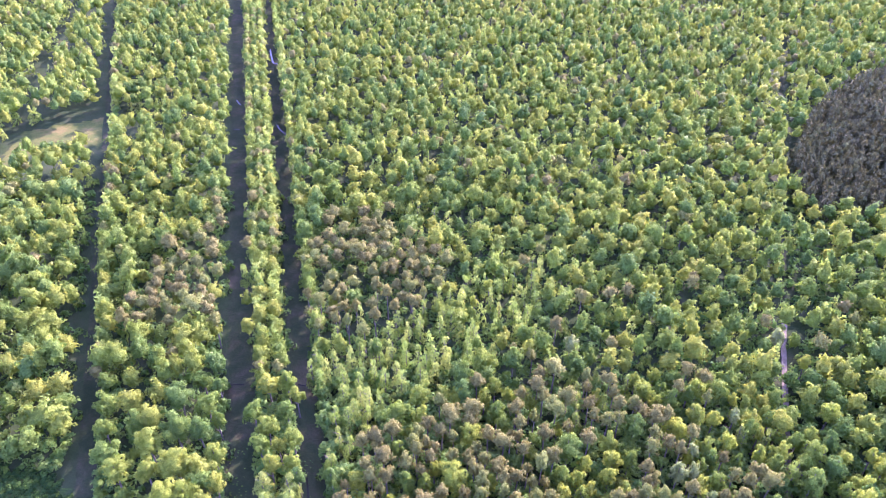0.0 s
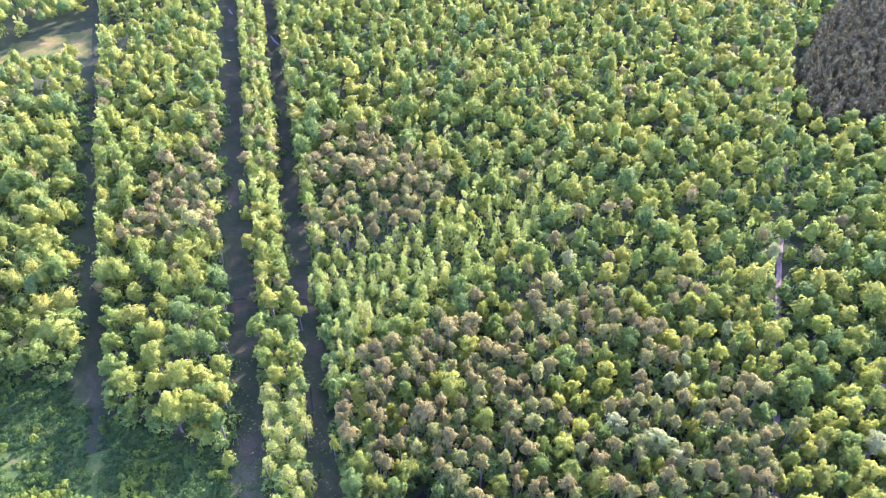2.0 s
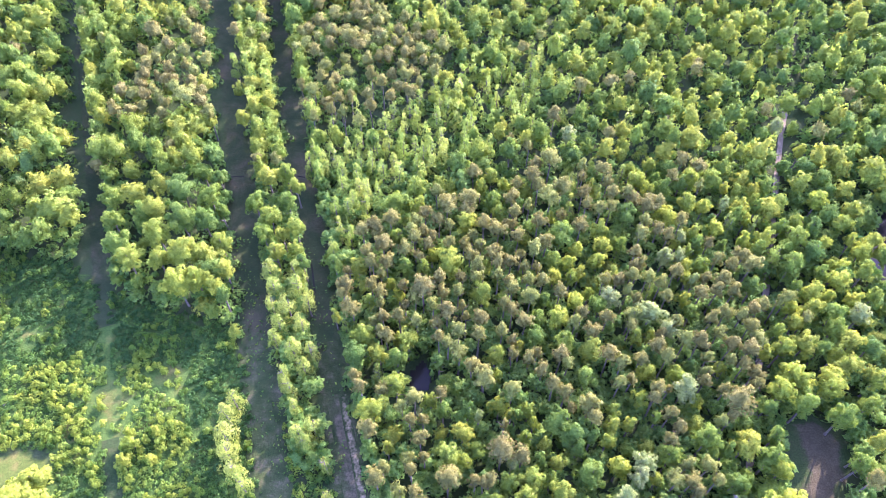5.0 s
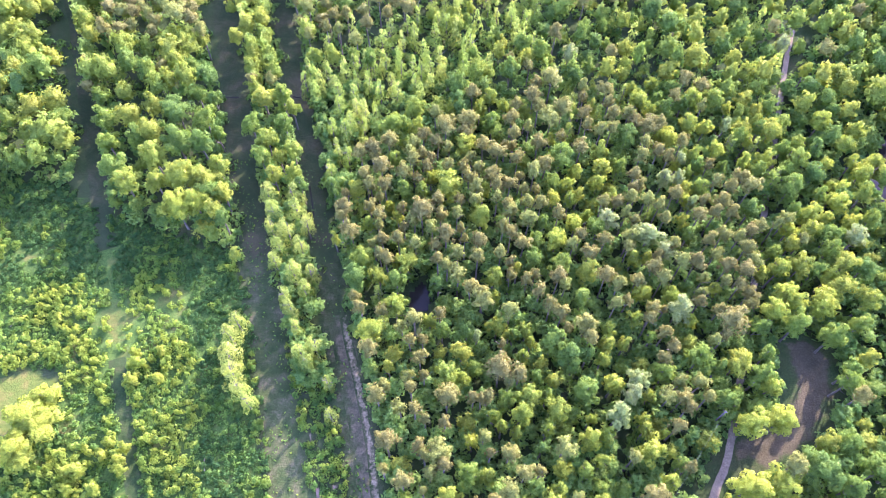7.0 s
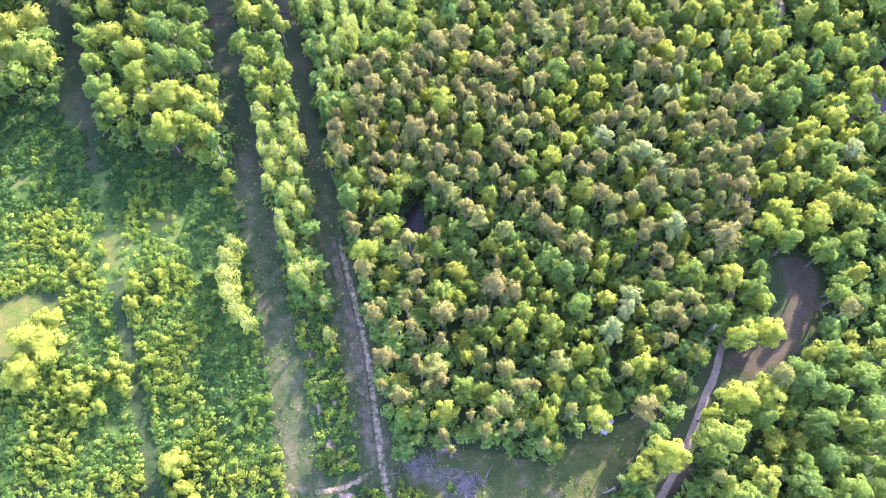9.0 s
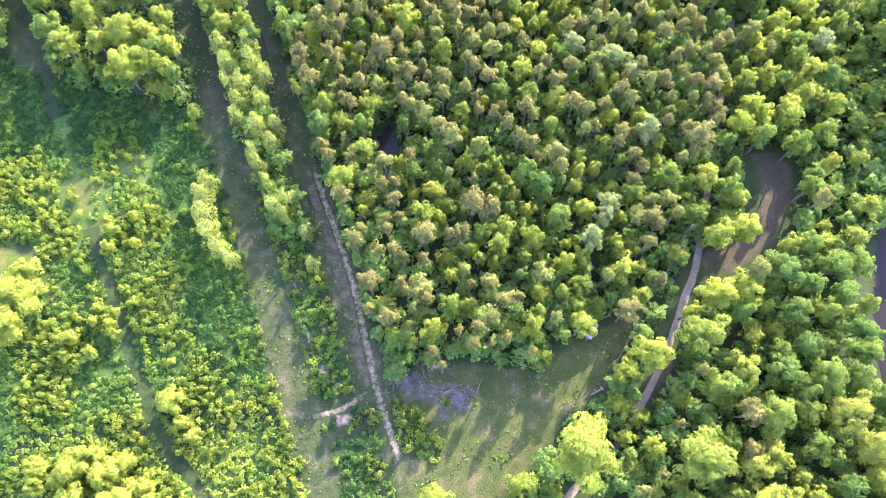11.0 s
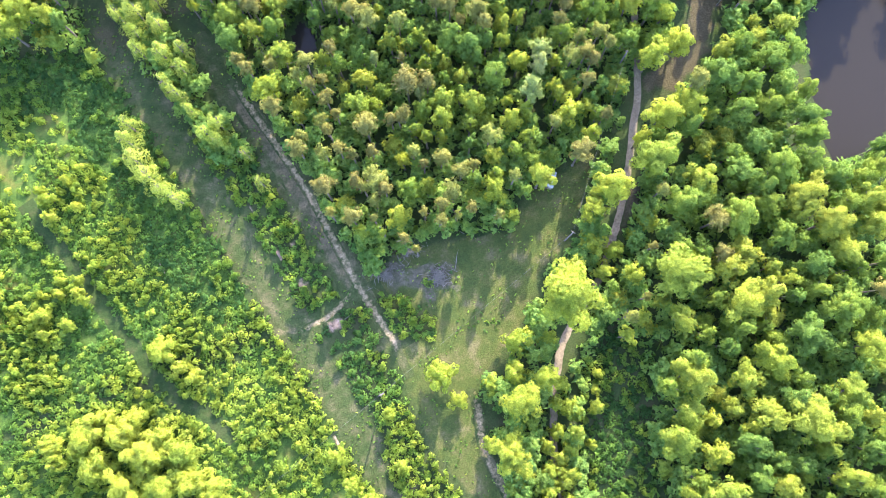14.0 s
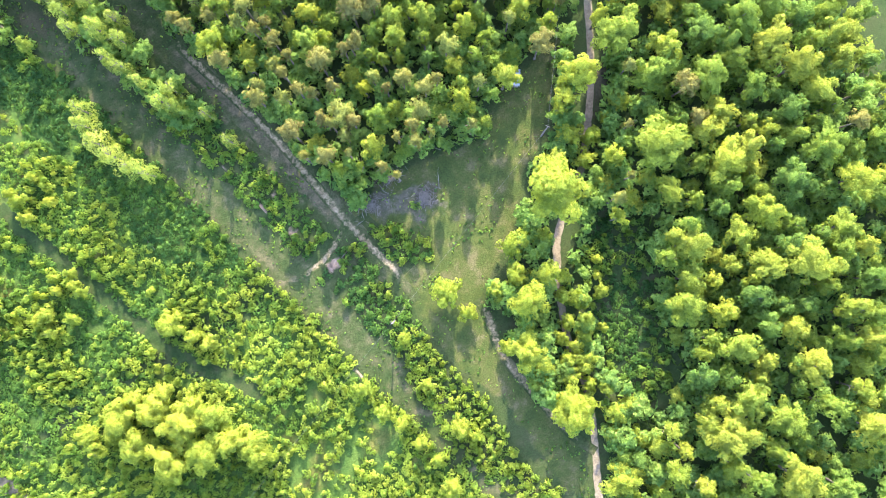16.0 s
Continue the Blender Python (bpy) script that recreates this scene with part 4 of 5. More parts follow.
known([(29.5, 200.4, 2.6), (116.4, 165.9, 2), (-93.9, 180.9, 2.4), (25.2, 204.2, 2.2), (120.7, 167.2, 3), (42.6, 201.9, 2.6), (-98.5, 181.4, 2.1), (128.1, 162, 2), (104.1, 179.6, 2.1), (60.5, 198.7, 2.6), (-22.6, 206.6, 2.3), (-81.1, 192.7, 2.5), (15.1, 208.6, 2.6), (126.6, 166.7, 2.3), (113.2, 176.2, 2.4), (33.9, 207.5, 2.3), (1.9, 211, 2.3), (-106.6, 182.3, 2.4), (-20.9, 211, 2.3), (58.9, 204.7, 1.9), (-101.1, 187.7, 2.8), (8.6, 213.3, 1.9), (-89.1, 194.4, 1.5), (109.9, 183.9, 2.1), (77.4, 200.3, 2.6), (126.1, 174.4, 2.7), (120.9, 178.1, 2.1), (47.3, 210.2, 2.7), (66.3, 205.2, 2.6), (-31.7, 215.6, 2.7), (-0, 219, 2.7)], "oak")
known([(13.6, 219, 2.7), (-108.1, 192.8, 2.5), (121.7, 185.8, 2.8), (103.7, 198.2, 1.8), (-41, 220.9, 2.3), (117.9, 192.3, 2.5), (108.3, 198.2, 1.8), (59.2, 218.9, 2.7), (-94.8, 206, 1.9), (95.5, 205.7, 2.2), (-32.5, 225, 3.5), (51.1, 223.2, 2.4), (113.1, 199.2, 2.2), (44.4, 225.5, 3.2), (92.1, 210.8, 2.3), (-99.1, 208.8, 2.6), (-40.7, 227.6, 3.2), (40.8, 227.6, 2), (105.7, 206.1, 3), (129.6, 192.3, 2.5), (99.7, 210.8, 2.3), (90.3, 215.3, 2.7), (137.1, 191.1, 2.9), (125.8, 201.8, 2.6), (-113.6, 209.5, 2.3), (98.8, 217.7, 2.3), (135.8, 197.4, 3.3), (131.4, 201.8, 2.6), (106.3, 216.6, 1.9), (124.1, 210.1, 2.7), (138.4, 206.1, 3)], "oak")
known([(11.1, -13.2, 3.7), (16.9, -10.8, 2.3), (5.9, -21.3, 3.4), (25.4, 2.1, 6.1), (1.8, 26.8, 2.3), (20.6, 25.4, 2.3), (33.9, -9.1, 1.6), (6.2, 37.2, 1.4), (35.5, 14.2, 1.1), (39.3, 1.3, 1.9), (37.6, 15.5, 1.9), (38.4, 18.1, 1.3), (41.9, 18, 3.4), (28.6, 37, 2.4), (4.6, 49.4, 1.4), (29.3, 41.4, 1.1), (42.6, -28.5, 1.4), (42.3, 29.3, 1.7), (33.8, -38.9, 1.4), (39.6, 35.1, 2.6), (40.7, -34.4, 2.4), (39.1, 41.1, 1.3), (56.1, -10.8, 3.5), (51.2, 25.4, 1.7)], "sunny")
known([(42.7, 38.3, 1.1), (48.5, -32.1, 1.7), (34.3, 48.1, 1.8), (18.7, 57.2, 1.2), (-13.5, 59.6, 3), (40.9, 45.8, 1.1), (57.1, -22.7, 3.5), (56.7, 27.9, 3.2), (62.4, 28.5, 3.2), (12, 67.7, 1.2), (59.2, 39.9, 3.1), (65.3, 40.4, 2.6), (-8.9, 76.4, 1.1), (75.4, -26.4, 3.5), (42.8, 68.1, 1.9), (65, 47.4, 2), (51.9, 61.7, 1.2), (48.9, 67.1, 2.1), (25.6, 80.3, 2.7), (-9, 87.3, 1.3), (45.1, 76.6, 1.2), (30.4, 84.9, 2.2), (-11, 90.6, 1.1), (69.1, 63.1, 2.8), (33.3, 87.7, 1.3)], "sunny")
known([(10.3, 94.6, 1.8), (2.1, 95.6, 3), (-1.7, 98.1, 1.5), (72.4, 67.1, 2.6), (73.9, 65.7, 2.6), (29.6, 96, 1.8), (78.9, 63.8, 2.3), (54.5, 86.3, 1.5), (36.6, 96.6, 2), (80.4, 65.6, 2.6), (31.9, 99.7, 1.6), (-54.9, 91.4, 2.8), (-58.7, 89.5, 3.5), (56.2, 91.5, 1.5), (6.2, 107.4, 2.6), (56.3, 94.9, 1.8), (83.6, 72.1, 1.7), (-4.9, 112.8, 2.4), (27.1, 110, 1.1), (77.6, 83.5, 1.7), (55.7, 102, 1.2), (61.1, 100.4, 1), (3.2, 119.3, 2.2), (10.4, 119.4, 1.8), (83.2, 87.5, 2.3)], "sunny")
known([(86.3, 86.3, 1.8), (52.9, 110.1, 1.3), (55.1, 109.4, 2.4), (65.9, 105.7, 1.8), (72, 102.8, 1.7), (92.4, 85.4, 1.7), (90, 90.1, 2.5), (77, 103, 2.3), (52.3, 118, 1.4), (64.5, 112.7, 1.9), (74.1, 108.9, 1.2), (92.1, 94.6, 1.9), (90.6, 101.5, 1.8), (63.2, 121.9, 2.2), (71.4, 119.3, 1.1), (98.3, 98.8, 2.1), (97.5, 102.4, 1.6), (92.5, 113.9, 2.7), (8.9, 156, 1.3), (76.5, 137, 1.5), (-31.3, 155, 1.8), (-70, 145.5, 2.2), (94.4, 131.7, 1.5), (13.6, 163, 1.3), (79, 192.5, 1.8)], "sunny")
known([(13.8, 48.9, 1.1), (34.2, 41.6, 2.6), (7.7, 58.2, 1.2), (37.6, 45.8, 2), (39.1, 48.6, 2.2), (49.7, 63.7, 2.6), (49, 77.6, 1.9), (37.1, 85.5, 2.2), (45.7, 81.4, 2.7), (57.1, 90.2, 1.3), (51.8, 96.7, 1.9), (55.1, 96.9, 1.5), (56.7, 102.6, 1.3), (91, 80.8, 2.2), (69.4, 113, 1.3), (33.9, 136.7, 1.8), (89.8, 139.9, 1.8), (59.6, 191.2, 1.6)], "pale")
known([(2.7, 19.6, 0.8), (1.2, 22.1, 1.2), (8.9, 22.9, 1.4), (12.1, 22.9, 0.8), (6.3, 25.6, 1), (10.1, 25.8, 1.7), (15.1, 23.3, 1.2), (-2.8, 27.8, 0.9), (19.6, 20.2, 1), (-6.6, 29.2, 2.1), (12.7, 27.3, 1.9), (-1.8, 30.9, 1.3), (0.9, 32.4, 1.5), (-10.2, 31.7, 1), (15.5, 30.4, 1.9), (-2.8, 34.1, 1.3), (-0.1, 34.3, 2.1), (9.5, 34.5, 0.9), (24.6, 26.1, 1.5), (35.4, -5.9, 1.5), (-3.8, 35.7, 1.5), (18.3, 31.1, 1.1), (13.1, 33.9, 1.9), (-9.8, 36.4, 2.3), (8.5, 37.2, 1.3), (39.6, -3.6, 0.9), (1, 40.1, 1.3), (-2.7, 40.8, 1.2), (23.3, 35, 1.8)], "pine")
known([(-4.7, 42.7, 1.4), (-7.6, 43, 1.5), (44.2, 4.8, 0.8), (1.7, 45, 2.4), (8.3, 44.5, 1.3), (6.6, 44.9, 1.2), (9.4, 45, 1.5), (38.4, 26.2, 2.3), (-12, 45.3, 1.8), (-5.4, 47, 1.4), (-10.6, 47.3, 1.5), (35.9, 33.3, 1.5), (-6, 49.2, 1.4), (-3, 49.5, 1.1), (11.8, 50.4, 2.4), (49.9, 13.9, 1.5), (15.6, 49.4, 1.8), (-3.8, 53.2, 1.5), (55.6, -0.9, 1.7), (45.9, 31.6, 1.1), (-13.8, 54.7, 2), (-5.7, 56.8, 1.3), (-3.2, 57, 1.1), (12.7, 55.9, 0.9), (57.1, 5.3, 2.3), (44.8, 39.1, 1.5), (-7.7, 59.8, 1.5), (-5.2, 61.6, 1.6), (0.3, 62.7, 1.3), (43.9, 44.8, 1.8)], "pine")
known([(47.5, 42.5, 1.5), (-11.5, 63.4, 1.4), (14.5, 62.9, 2), (30.3, 57, 1.8), (46.7, 44.6, 1.5), (26.1, 59.4, 1), (9, 65.1, 2.3), (-16.2, 63.8, 1.5), (46.7, 47.8, 1.4), (29.7, 59.9, 2.3), (25.1, 62.5, 1.6), (8.9, 66.8, 1.6), (23, 64.2, 1.6), (51.7, 44.7, 1.4), (-17.3, 66.4, 1.5), (6.8, 68.3, 1.9), (44.6, 52.6, 1.4), (50.5, 47.6, 1.6), (20.9, 67.5, 1.6), (64.5, 31.4, 2.2), (4, 71.7, 1.8), (46.6, 55, 1.5), (18.4, 70.3, 1.4), (15.3, 71.6, 1.2), (26.3, 68.8, 1.4), (45.4, 58.1, 1.5), (1.7, 74, 1.4), (36.4, 64.6, 1.6), (20.4, 71.6, 1.1), (42.9, 61.2, 1.6)], "pine")
known([(25, 70.6, 1.9), (-0.1, 75.4, 1.4), (38.9, 65.5, 1.2), (15.2, 74.7, 1.1), (8.3, 75.8, 1.7), (-11.1, 75.6, 1.6), (43.6, 63, 1.8), (4.1, 76.6, 1.7), (13.1, 76.4, 1.7), (-12.7, 77.2, 1.2), (37.4, 69, 1.9), (54.9, 56.2, 1.3), (46.3, 63.5, 0.9), (-0.6, 78.9, 1.4), (-4.9, 78.8, 1.7), (35.3, 71, 1.9), (8.8, 79.6, 1.8), (5.7, 80.5, 1.1), (-14.2, 79.5, 1.1), (-8.7, 80.5, 1.5), (57.3, 57.3, 1.4), (1.6, 81.1, 2.2), (18.1, 79.1, 1.7), (-12.1, 80.3, 1.5), (41.8, 69.9, 1.4), (80.3, -17.2, 2.1), (4.9, 83, 1.1), (-1.6, 83.2, 1.5), (32.4, 76.7, 1.7), (15.8, 82, 1.6)], "pine")
known([(28.9, 78.8, 1.7), (-7.6, 83.6, 1.1), (59, 60.3, 2.7), (53.8, 65, 1.4), (-19.2, 82.4, 1.9), (47.1, 70.3, 1.7), (14.1, 83.6, 1.5), (-12.9, 84.1, 1.1), (57.2, 63, 1.4), (-5.5, 85.4, 1.5), (45.6, 72.8, 1.9), (54.4, 67.1, 1.2), (4.1, 86.6, 1.6), (0.7, 86.7, 1.5), (31, 81.1, 1.5), (-3.6, 87.1, 2.5), (19.7, 85.2, 2), (36, 80.1, 1.7), (-13.2, 87, 1.5), (41, 78.1, 1.4), (16.1, 87, 1.7), (-8.2, 88.7, 1.1), (-21.5, 86.5, 1.5), (46.9, 76, 1.2), (55.5, 70.3, 1.4), (-15.1, 89, 1.5), (51.7, 74.1, 1.9), (0, 90.4, 1.5), (15.6, 89.2, 1.7), (26.6, 86.6, 1.6)], "pine")
known([(-20.8, 88.2, 2), (41.3, 80.7, 1.7), (4.9, 90.8, 1.2), (8.2, 90.6, 1.5), (64.2, 64.5, 1.4), (13.2, 90.9, 1.5), (54.6, 73.9, 2.1), (20, 89.8, 1.7), (80.6, 44.5, 2), (60.2, 69.7, 1.2), (22.9, 89.6, 1.6), (64.5, 66.6, 1.6), (-13, 91.8, 1), (62.8, 68.6, 1.6), (50.8, 78.9, 1.6), (8.6, 93.8, 1.8), (-20.8, 92.8, 1.1), (43.2, 84.9, 1.2), (13.4, 94.4, 1.8), (61.1, 73.2, 1.9), (19.4, 93.5, 1.3), (-12, 95, 1.8), (-15.5, 94.7, 1.8), (15.9, 94.7, 1.8), (22.2, 93.7, 1), (41.5, 86.9, 1.5), (64.4, 71.8, 1.9), (-4.5, 96.5, 1.3), (59.5, 76.3, 1.4), (36.8, 89.5, 1.7)], "pine")
known([(7.2, 96.8, 1.8), (40, 89.6, 1.5), (12.3, 97.5, 1.8), (-8, 98.2, 1.8), (-16.6, 97.3, 1.8), (49.9, 85.2, 1.6), (58.5, 79.7, 1.7), (18.6, 97.2, 1.1), (-2.6, 99.6, 1.5), (9.2, 99.4, 1.5), (-13, 99.1, 2.3), (66.9, 74.6, 1.7), (21.8, 97.9, 2), (43.1, 90.6, 2), (5.8, 100.3, 1.4), (2.2, 100.6, 1.5), (-5.7, 101.4, 1.8), (49.2, 88.9, 1.6), (46.8, 90.3, 1.7), (66.2, 77.4, 1.7), (62, 81, 1.7), (-1.6, 102, 1.4), (7.6, 102.8, 1.3), (24.5, 100.4, 1.8), (65.1, 80.4, 1.5), (44.3, 93.5, 1.3), (-3.6, 103.5, 1.5), (57.6, 86.1, 1.7), (18.2, 102.1, 1.8)], "pine")
known([(-6.5, 104.1, 1.5), (-14.7, 103.3, 1.5), (13.6, 103.8, 2.1), (45.7, 94.5, 1.3), (-18.1, 103.6, 1.8), (2.3, 105.3, 1.3), (-15.3, 104.7, 2.2), (67.6, 81.6, 1.7), (53.3, 91.8, 1.8), (61.2, 86.8, 1.7), (10.7, 106.2, 1.8), (44.9, 97, 1.9), (-5.7, 106.8, 1.6), (17.2, 105.8, 1.3), (-0.3, 107.2, 1.8), (15.6, 106.2, 1.2), (-11.3, 107.2, 2.1), (59.4, 90, 1.5), (64.9, 86.7, 1.7), (70.4, 83.1, 1.6), (23.7, 106.7, 1.8), (-3.5, 109.5, 1.6), (63.4, 89.5, 2), (33.2, 105, 2.1), (6.3, 110.1, 2.1), (18.1, 109.6, 1.6), (1.9, 111.3, 2.6), (74.5, 84, 1.2), (79.2, 80, 1.2), (29.2, 108.8, 1.3)], "pine")
known([(47.2, 102.3, 1.8), (7, 113.1, 2.4), (21.5, 111.7, 1.3), (76.3, 85, 1.7), (63.4, 95.2, 1.5), (66.1, 93.4, 1.8), (17.3, 113.5, 2.1), (53.5, 102.4, 1.5), (17.9, 114.5, 1.6), (-0.6, 115.9, 1.7), (51.4, 104, 1.6), (26.8, 113.5, 2.4), (38.5, 110.6, 1.7), (70.4, 93.6, 2.3), (35.6, 111.7, 1.6), (48.9, 106.8, 1.6), (62.5, 100.1, 1.3), (69.1, 96.1, 2), (41.5, 111.1, 1.7), (19.2, 118.7, 1.6), (24.5, 117.8, 1.6), (30.3, 116.8, 2.4), (35.3, 115.9, 1.6), (57.6, 107, 1.7), (8.6, 122.1, 1.9), (50.3, 111.7, 2.1), (47.3, 113.2, 1.8), (23.3, 120.6, 2.1), (42.3, 115.4, 1.9), (46, 115.5, 1.7)], "pine")
known([(53.2, 112.5, 1.7), (41.7, 119.1, 1.6), (35.6, 121.3, 1.3), (24.5, 125.3, 1.7), (28, 126, 2.9), (35.9, 124.3, 1.7), (41.3, 123, 2), (57.8, 120.6, 1.6), (22.9, 131.8, 1.5), (64.4, 118.4, 1.1), (18.6, 134, 1.3), (61.4, 126.3, 1.7), (-21.3, 141.1, 1.8), (30.6, 142.9, 2.1), (-33.7, 142.7, 1.5), (-26.2, 145.1, 1.4), (-18.6, 147.2, 1.6), (-29.4, 146, 1.5), (-13.3, 150.5, 1.7), (-24.4, 150.7, 1.6), (-36.7, 148.6, 1.4), (-27.5, 150.7, 1.6), (-8.2, 153.1, 1.9), (-34.8, 152.7, 1.9), (-16, 156.3, 1.9), (-62.2, 144.4, 2), (-5.6, 157.2, 1.3), (-30.3, 155, 1.6), (39, 154.2, 2.1), (-9.4, 160, 1.9)], "pine")
known([(-38.5, 156, 1.3), (-19.4, 160, 1.9), (-1.6, 161.5, 1.8), (-65.4, 148.7, 2.2), (-33.2, 159.5, 1.8), (-26, 161.3, 2), (-10.7, 164.1, 1.8), (-69.1, 149.4, 3.4), (-4.6, 165.8, 1.5), (53, 157.4, 1.9), (-85, 142.7, 1.5), (-32.7, 163.6, 2.1), (-20.7, 166.4, 2), (-14.9, 167.2, 1.5), (-80.9, 147.3, 1.6), (99.2, 136.2, 2.4), (-17.5, 167.7, 1.7), (87.7, 144.3, 1.8), (-27.4, 166.9, 1.7), (-77.1, 150.8, 1.6), (-87.8, 145.3, 2.2), (-73.1, 153.5, 2.2), (-81.1, 151.6, 1.9), (0.9, 172.8, 2.2), (24.4, 171.7, 2), (-23.6, 172.6, 2.4), (-9.3, 174.2, 2.2), (-32.1, 173.4, 1.9), (72.4, 161.1, 2), (-2.6, 177.2, 2.1)], "pine")
known([(-38.9, 173.1, 2), (-26.3, 175.6, 3.1), (-79.6, 159.8, 1.3), (-66.8, 166, 2.3), (-76.8, 162.6, 2), (-72.5, 164.7, 1.5), (74, 164.1, 1.6), (30, 177.7, 1.7), (-20.9, 182.1, 1.7), (112.8, 146, 1.7), (-18.4, 184.4, 2.1), (-81.3, 167, 1.7), (-10.5, 185.9, 2.1), (-70.2, 174, 2.4), (-31.7, 186.8, 2.5), (-61.3, 180.2, 2.1), (-22.3, 190.1, 2), (-86.6, 171.1, 1.7), (-25, 191.6, 2.3), (-21.7, 195, 2.2), (-37.7, 193.5, 2.2), (-84.7, 178.5, 3.1), (-76.5, 182.8, 2.3), (-26.3, 197.5, 2.5), (-36.3, 197.5, 2.5), (-81.5, 184.3, 1.4), (-18.4, 201.4, 2.2), (-72.5, 192, 2.1), (-74.5, 197.3, 2.2), (-77, 203.8, 1.9)], "pine")
known([(-21.4, 43.2, 1.1), (-22.3, 49.8, 0.9), (-37.9, 45.8, 1.5), (-26.5, 54, 1.5), (-39.7, 48.1, 1.8), (-25.5, 57.1, 1.8), (-28.3, 55.8, 1.9), (-41.7, 51.7, 2.1), (-29.9, 61.7, 1.4), (-42.7, 55.4, 2.2), (-31.4, 65.7, 1.6), (-43.2, 59.9, 1.9), (-28.6, 70.2, 1.8), (-42.4, 63.2, 1.7), (-32.8, 68.9, 1.8), (-27.7, 74.4, 1.6), (-31.2, 74.1, 2.4), (-35.9, 77.4, 1.5), (-30.5, 80.6, 2), (-35.5, 80.8, 1.9), (-33.9, 84.9, 2.3), (-29.7, 86.6, 1.6), (-37.8, 86, 1.6), (-32.4, 90.1, 2.3), (-37.5, 90.3, 2), (-33.4, 94.8, 2.1), (-39.2, 94.9, 2.1)], "bright")
known([(-0.9, -3.8, 3), (0.2, -9.5, 1.5), (7.4, -9.1, 2.1), (12.1, -8.2, 2.6), (-12.8, -7.3, 1.4), (15, -3.1, 2.8), (17.8, -7.2, 1.1), (3.4, -19.4, 1.6), (20.2, -4.5, 1.9), (-13.9, -17.2, 1.4), (12.9, -23, 1.5), (7.3, -26.1, 2.5), (20.1, -18.6, 1.9), (-25, -11.4, 1.7), (-23.7, -17.6, 1.7), (12, -27.6, 1.5), (25.4, -16.6, 1.1), (-12.7, -27.6, 1.9), (17.1, -25.3, 1.5), (27.1, -14.1, 1), (-22.1, -21.2, 1.5), (24.5, -19.6, 1.6), (10.6, -30.6, 1.9), (-11.1, -30.6, 1.3), (14.7, -29.3, 1.9), (-20.6, -26, 1.4), (13.6, -30.3, 1.8), (21.1, -25.9, 1.1)], "low_sunny")
known([(-19.5, -30.4, 1.5), (35.3, 9.6, 2.6), (7, -36.2, 4.3), (40, 7.2, 1.1), (-20, -36.3, 1.9), (14.2, -40.5, 2.4), (43.1, 8.7, 1.2), (17.4, -40.7, 1.8), (11.5, -44, 1.6), (-45.6, 11.9, 1.5), (-48, -8.9, 2.9), (-47.9, -11.4, 2.7), (15.3, -46.9, 2.1), (-47.5, 14.4, 1.5), (-51.4, -0.7, 3.8), (-51.4, -6.3, 3.3), (-49.6, 18.6, 2.8), (8.6, -52.7, 3.8), (-53.7, 3.4, 2.3), (-56.4, -5.2, 3.5), (-57.3, 0.8, 4.2), (-57.5, 8.4, 2.1), (13.6, -57.5, 2.4), (-60.6, 6.5, 3.2), (-63.4, -3.3, 3.7), (-63.2, 10.3, 1.9), (-67.2, 2.6, 2.9), (-67.1, 8.2, 3.6)], "low_sunny")
known([(38.7, 6.8, 1.9), (35.6, 3.8, 1.9), (19.6, -13.4, 1.6), (17.5, -16.6, 1.5), (15.8, -21.3, 1.4), (14.3, -25.9, 1.6), (12.9, -33.8, 1.7), (11.0, -36.4, 1.8)], "low_sunny")
known([(-80.0, 42.7, 4.9), (-80.6, 36.5, 4.1), (-78.6, 47.3, 3.1)], "low_sunny")
for x, y, r in ((-71.6, 6.8, 4.2), (-68.2, 32.7, 3.6), (-62.3, 36.4, 3.6), (-60.0, 54.8, 3.7)):
    known([(x + rng.uniform(-0.9, 0.9) * r, y + rng.uniform(-0.9, 0.9) * r, r * rng.uniform(0.28, 0.5)) for i in range(5)], "low_sunny")


def scatter(lo, hi, step, jitter=0.42):
    """Places on a shaken triangular grid."""
    xs = np.arange(lo[0], hi[0], step)
    ys = np.arange(lo[1], hi[1], step * 0.866)
    gx, gy = np.meshgrid(xs, ys)
    gx = gx + (np.arange(len(ys)) % 2)[:, None] * step / 2
    p = np.stack([gx.ravel(), gy.ravel()], 1)
    return p + rng.uniform(-jitter, jitter, p.shape) * step


def in_sight(p, margin=14.0):
    """The stretch of country that the wood has to fill."""
    reach = np.abs(p[:, 0]) < 86 + margin + 0.48 * np.maximum(p[:, 1], 0)
    return reach & (p[:, 1] < 500)


def clear_of(p, trees, share=0.8):
    t = np.array(trees)
    ok = np.ones(len(p), bool)
    for x, y, r in t:
        ok &= np.hypot(p[:, 0] - x, p[:, 1] - y) > r * share + 1.6
    return ok


# the rows of young trees between the rides and along their east edges
rows = []
y = 52.0
while y < 490:
    a, c = west_ride(y)[1], east_ride(y)[0]
    n = max(2, int((c - a) / 3.0))
    rows += [(a + (c - a) * (i + 0.5) / n + rng.uniform(-0.7, 0.7), y + rng.uniform(-1.2, 1.2)) for i in range(n)]
    y += 3.3
for y in np.arange(20, 490, 3.0):
    rows.append((east_ride(y)[1] + rng.uniform(1.0, 2.2), y + rng.uniform(-0.8, 0.8)))
    if y > 92:
        rows.append((west_track(y)[1] + rng.uniform(1.0, 2.2), y + rng.uniform(-0.8, 0.8)))
rows = np.array(rows)
rows = rows[~inside(rows, FIELD) & clear_of(rows, standing, 0.5) & (rows[:, 1] > 122)]
places = scatter((-420, -100), (420, 520), 4.7)
places = places[in_sight(places)]
close = scatter((-60, -20), (90, 150), 4.2)
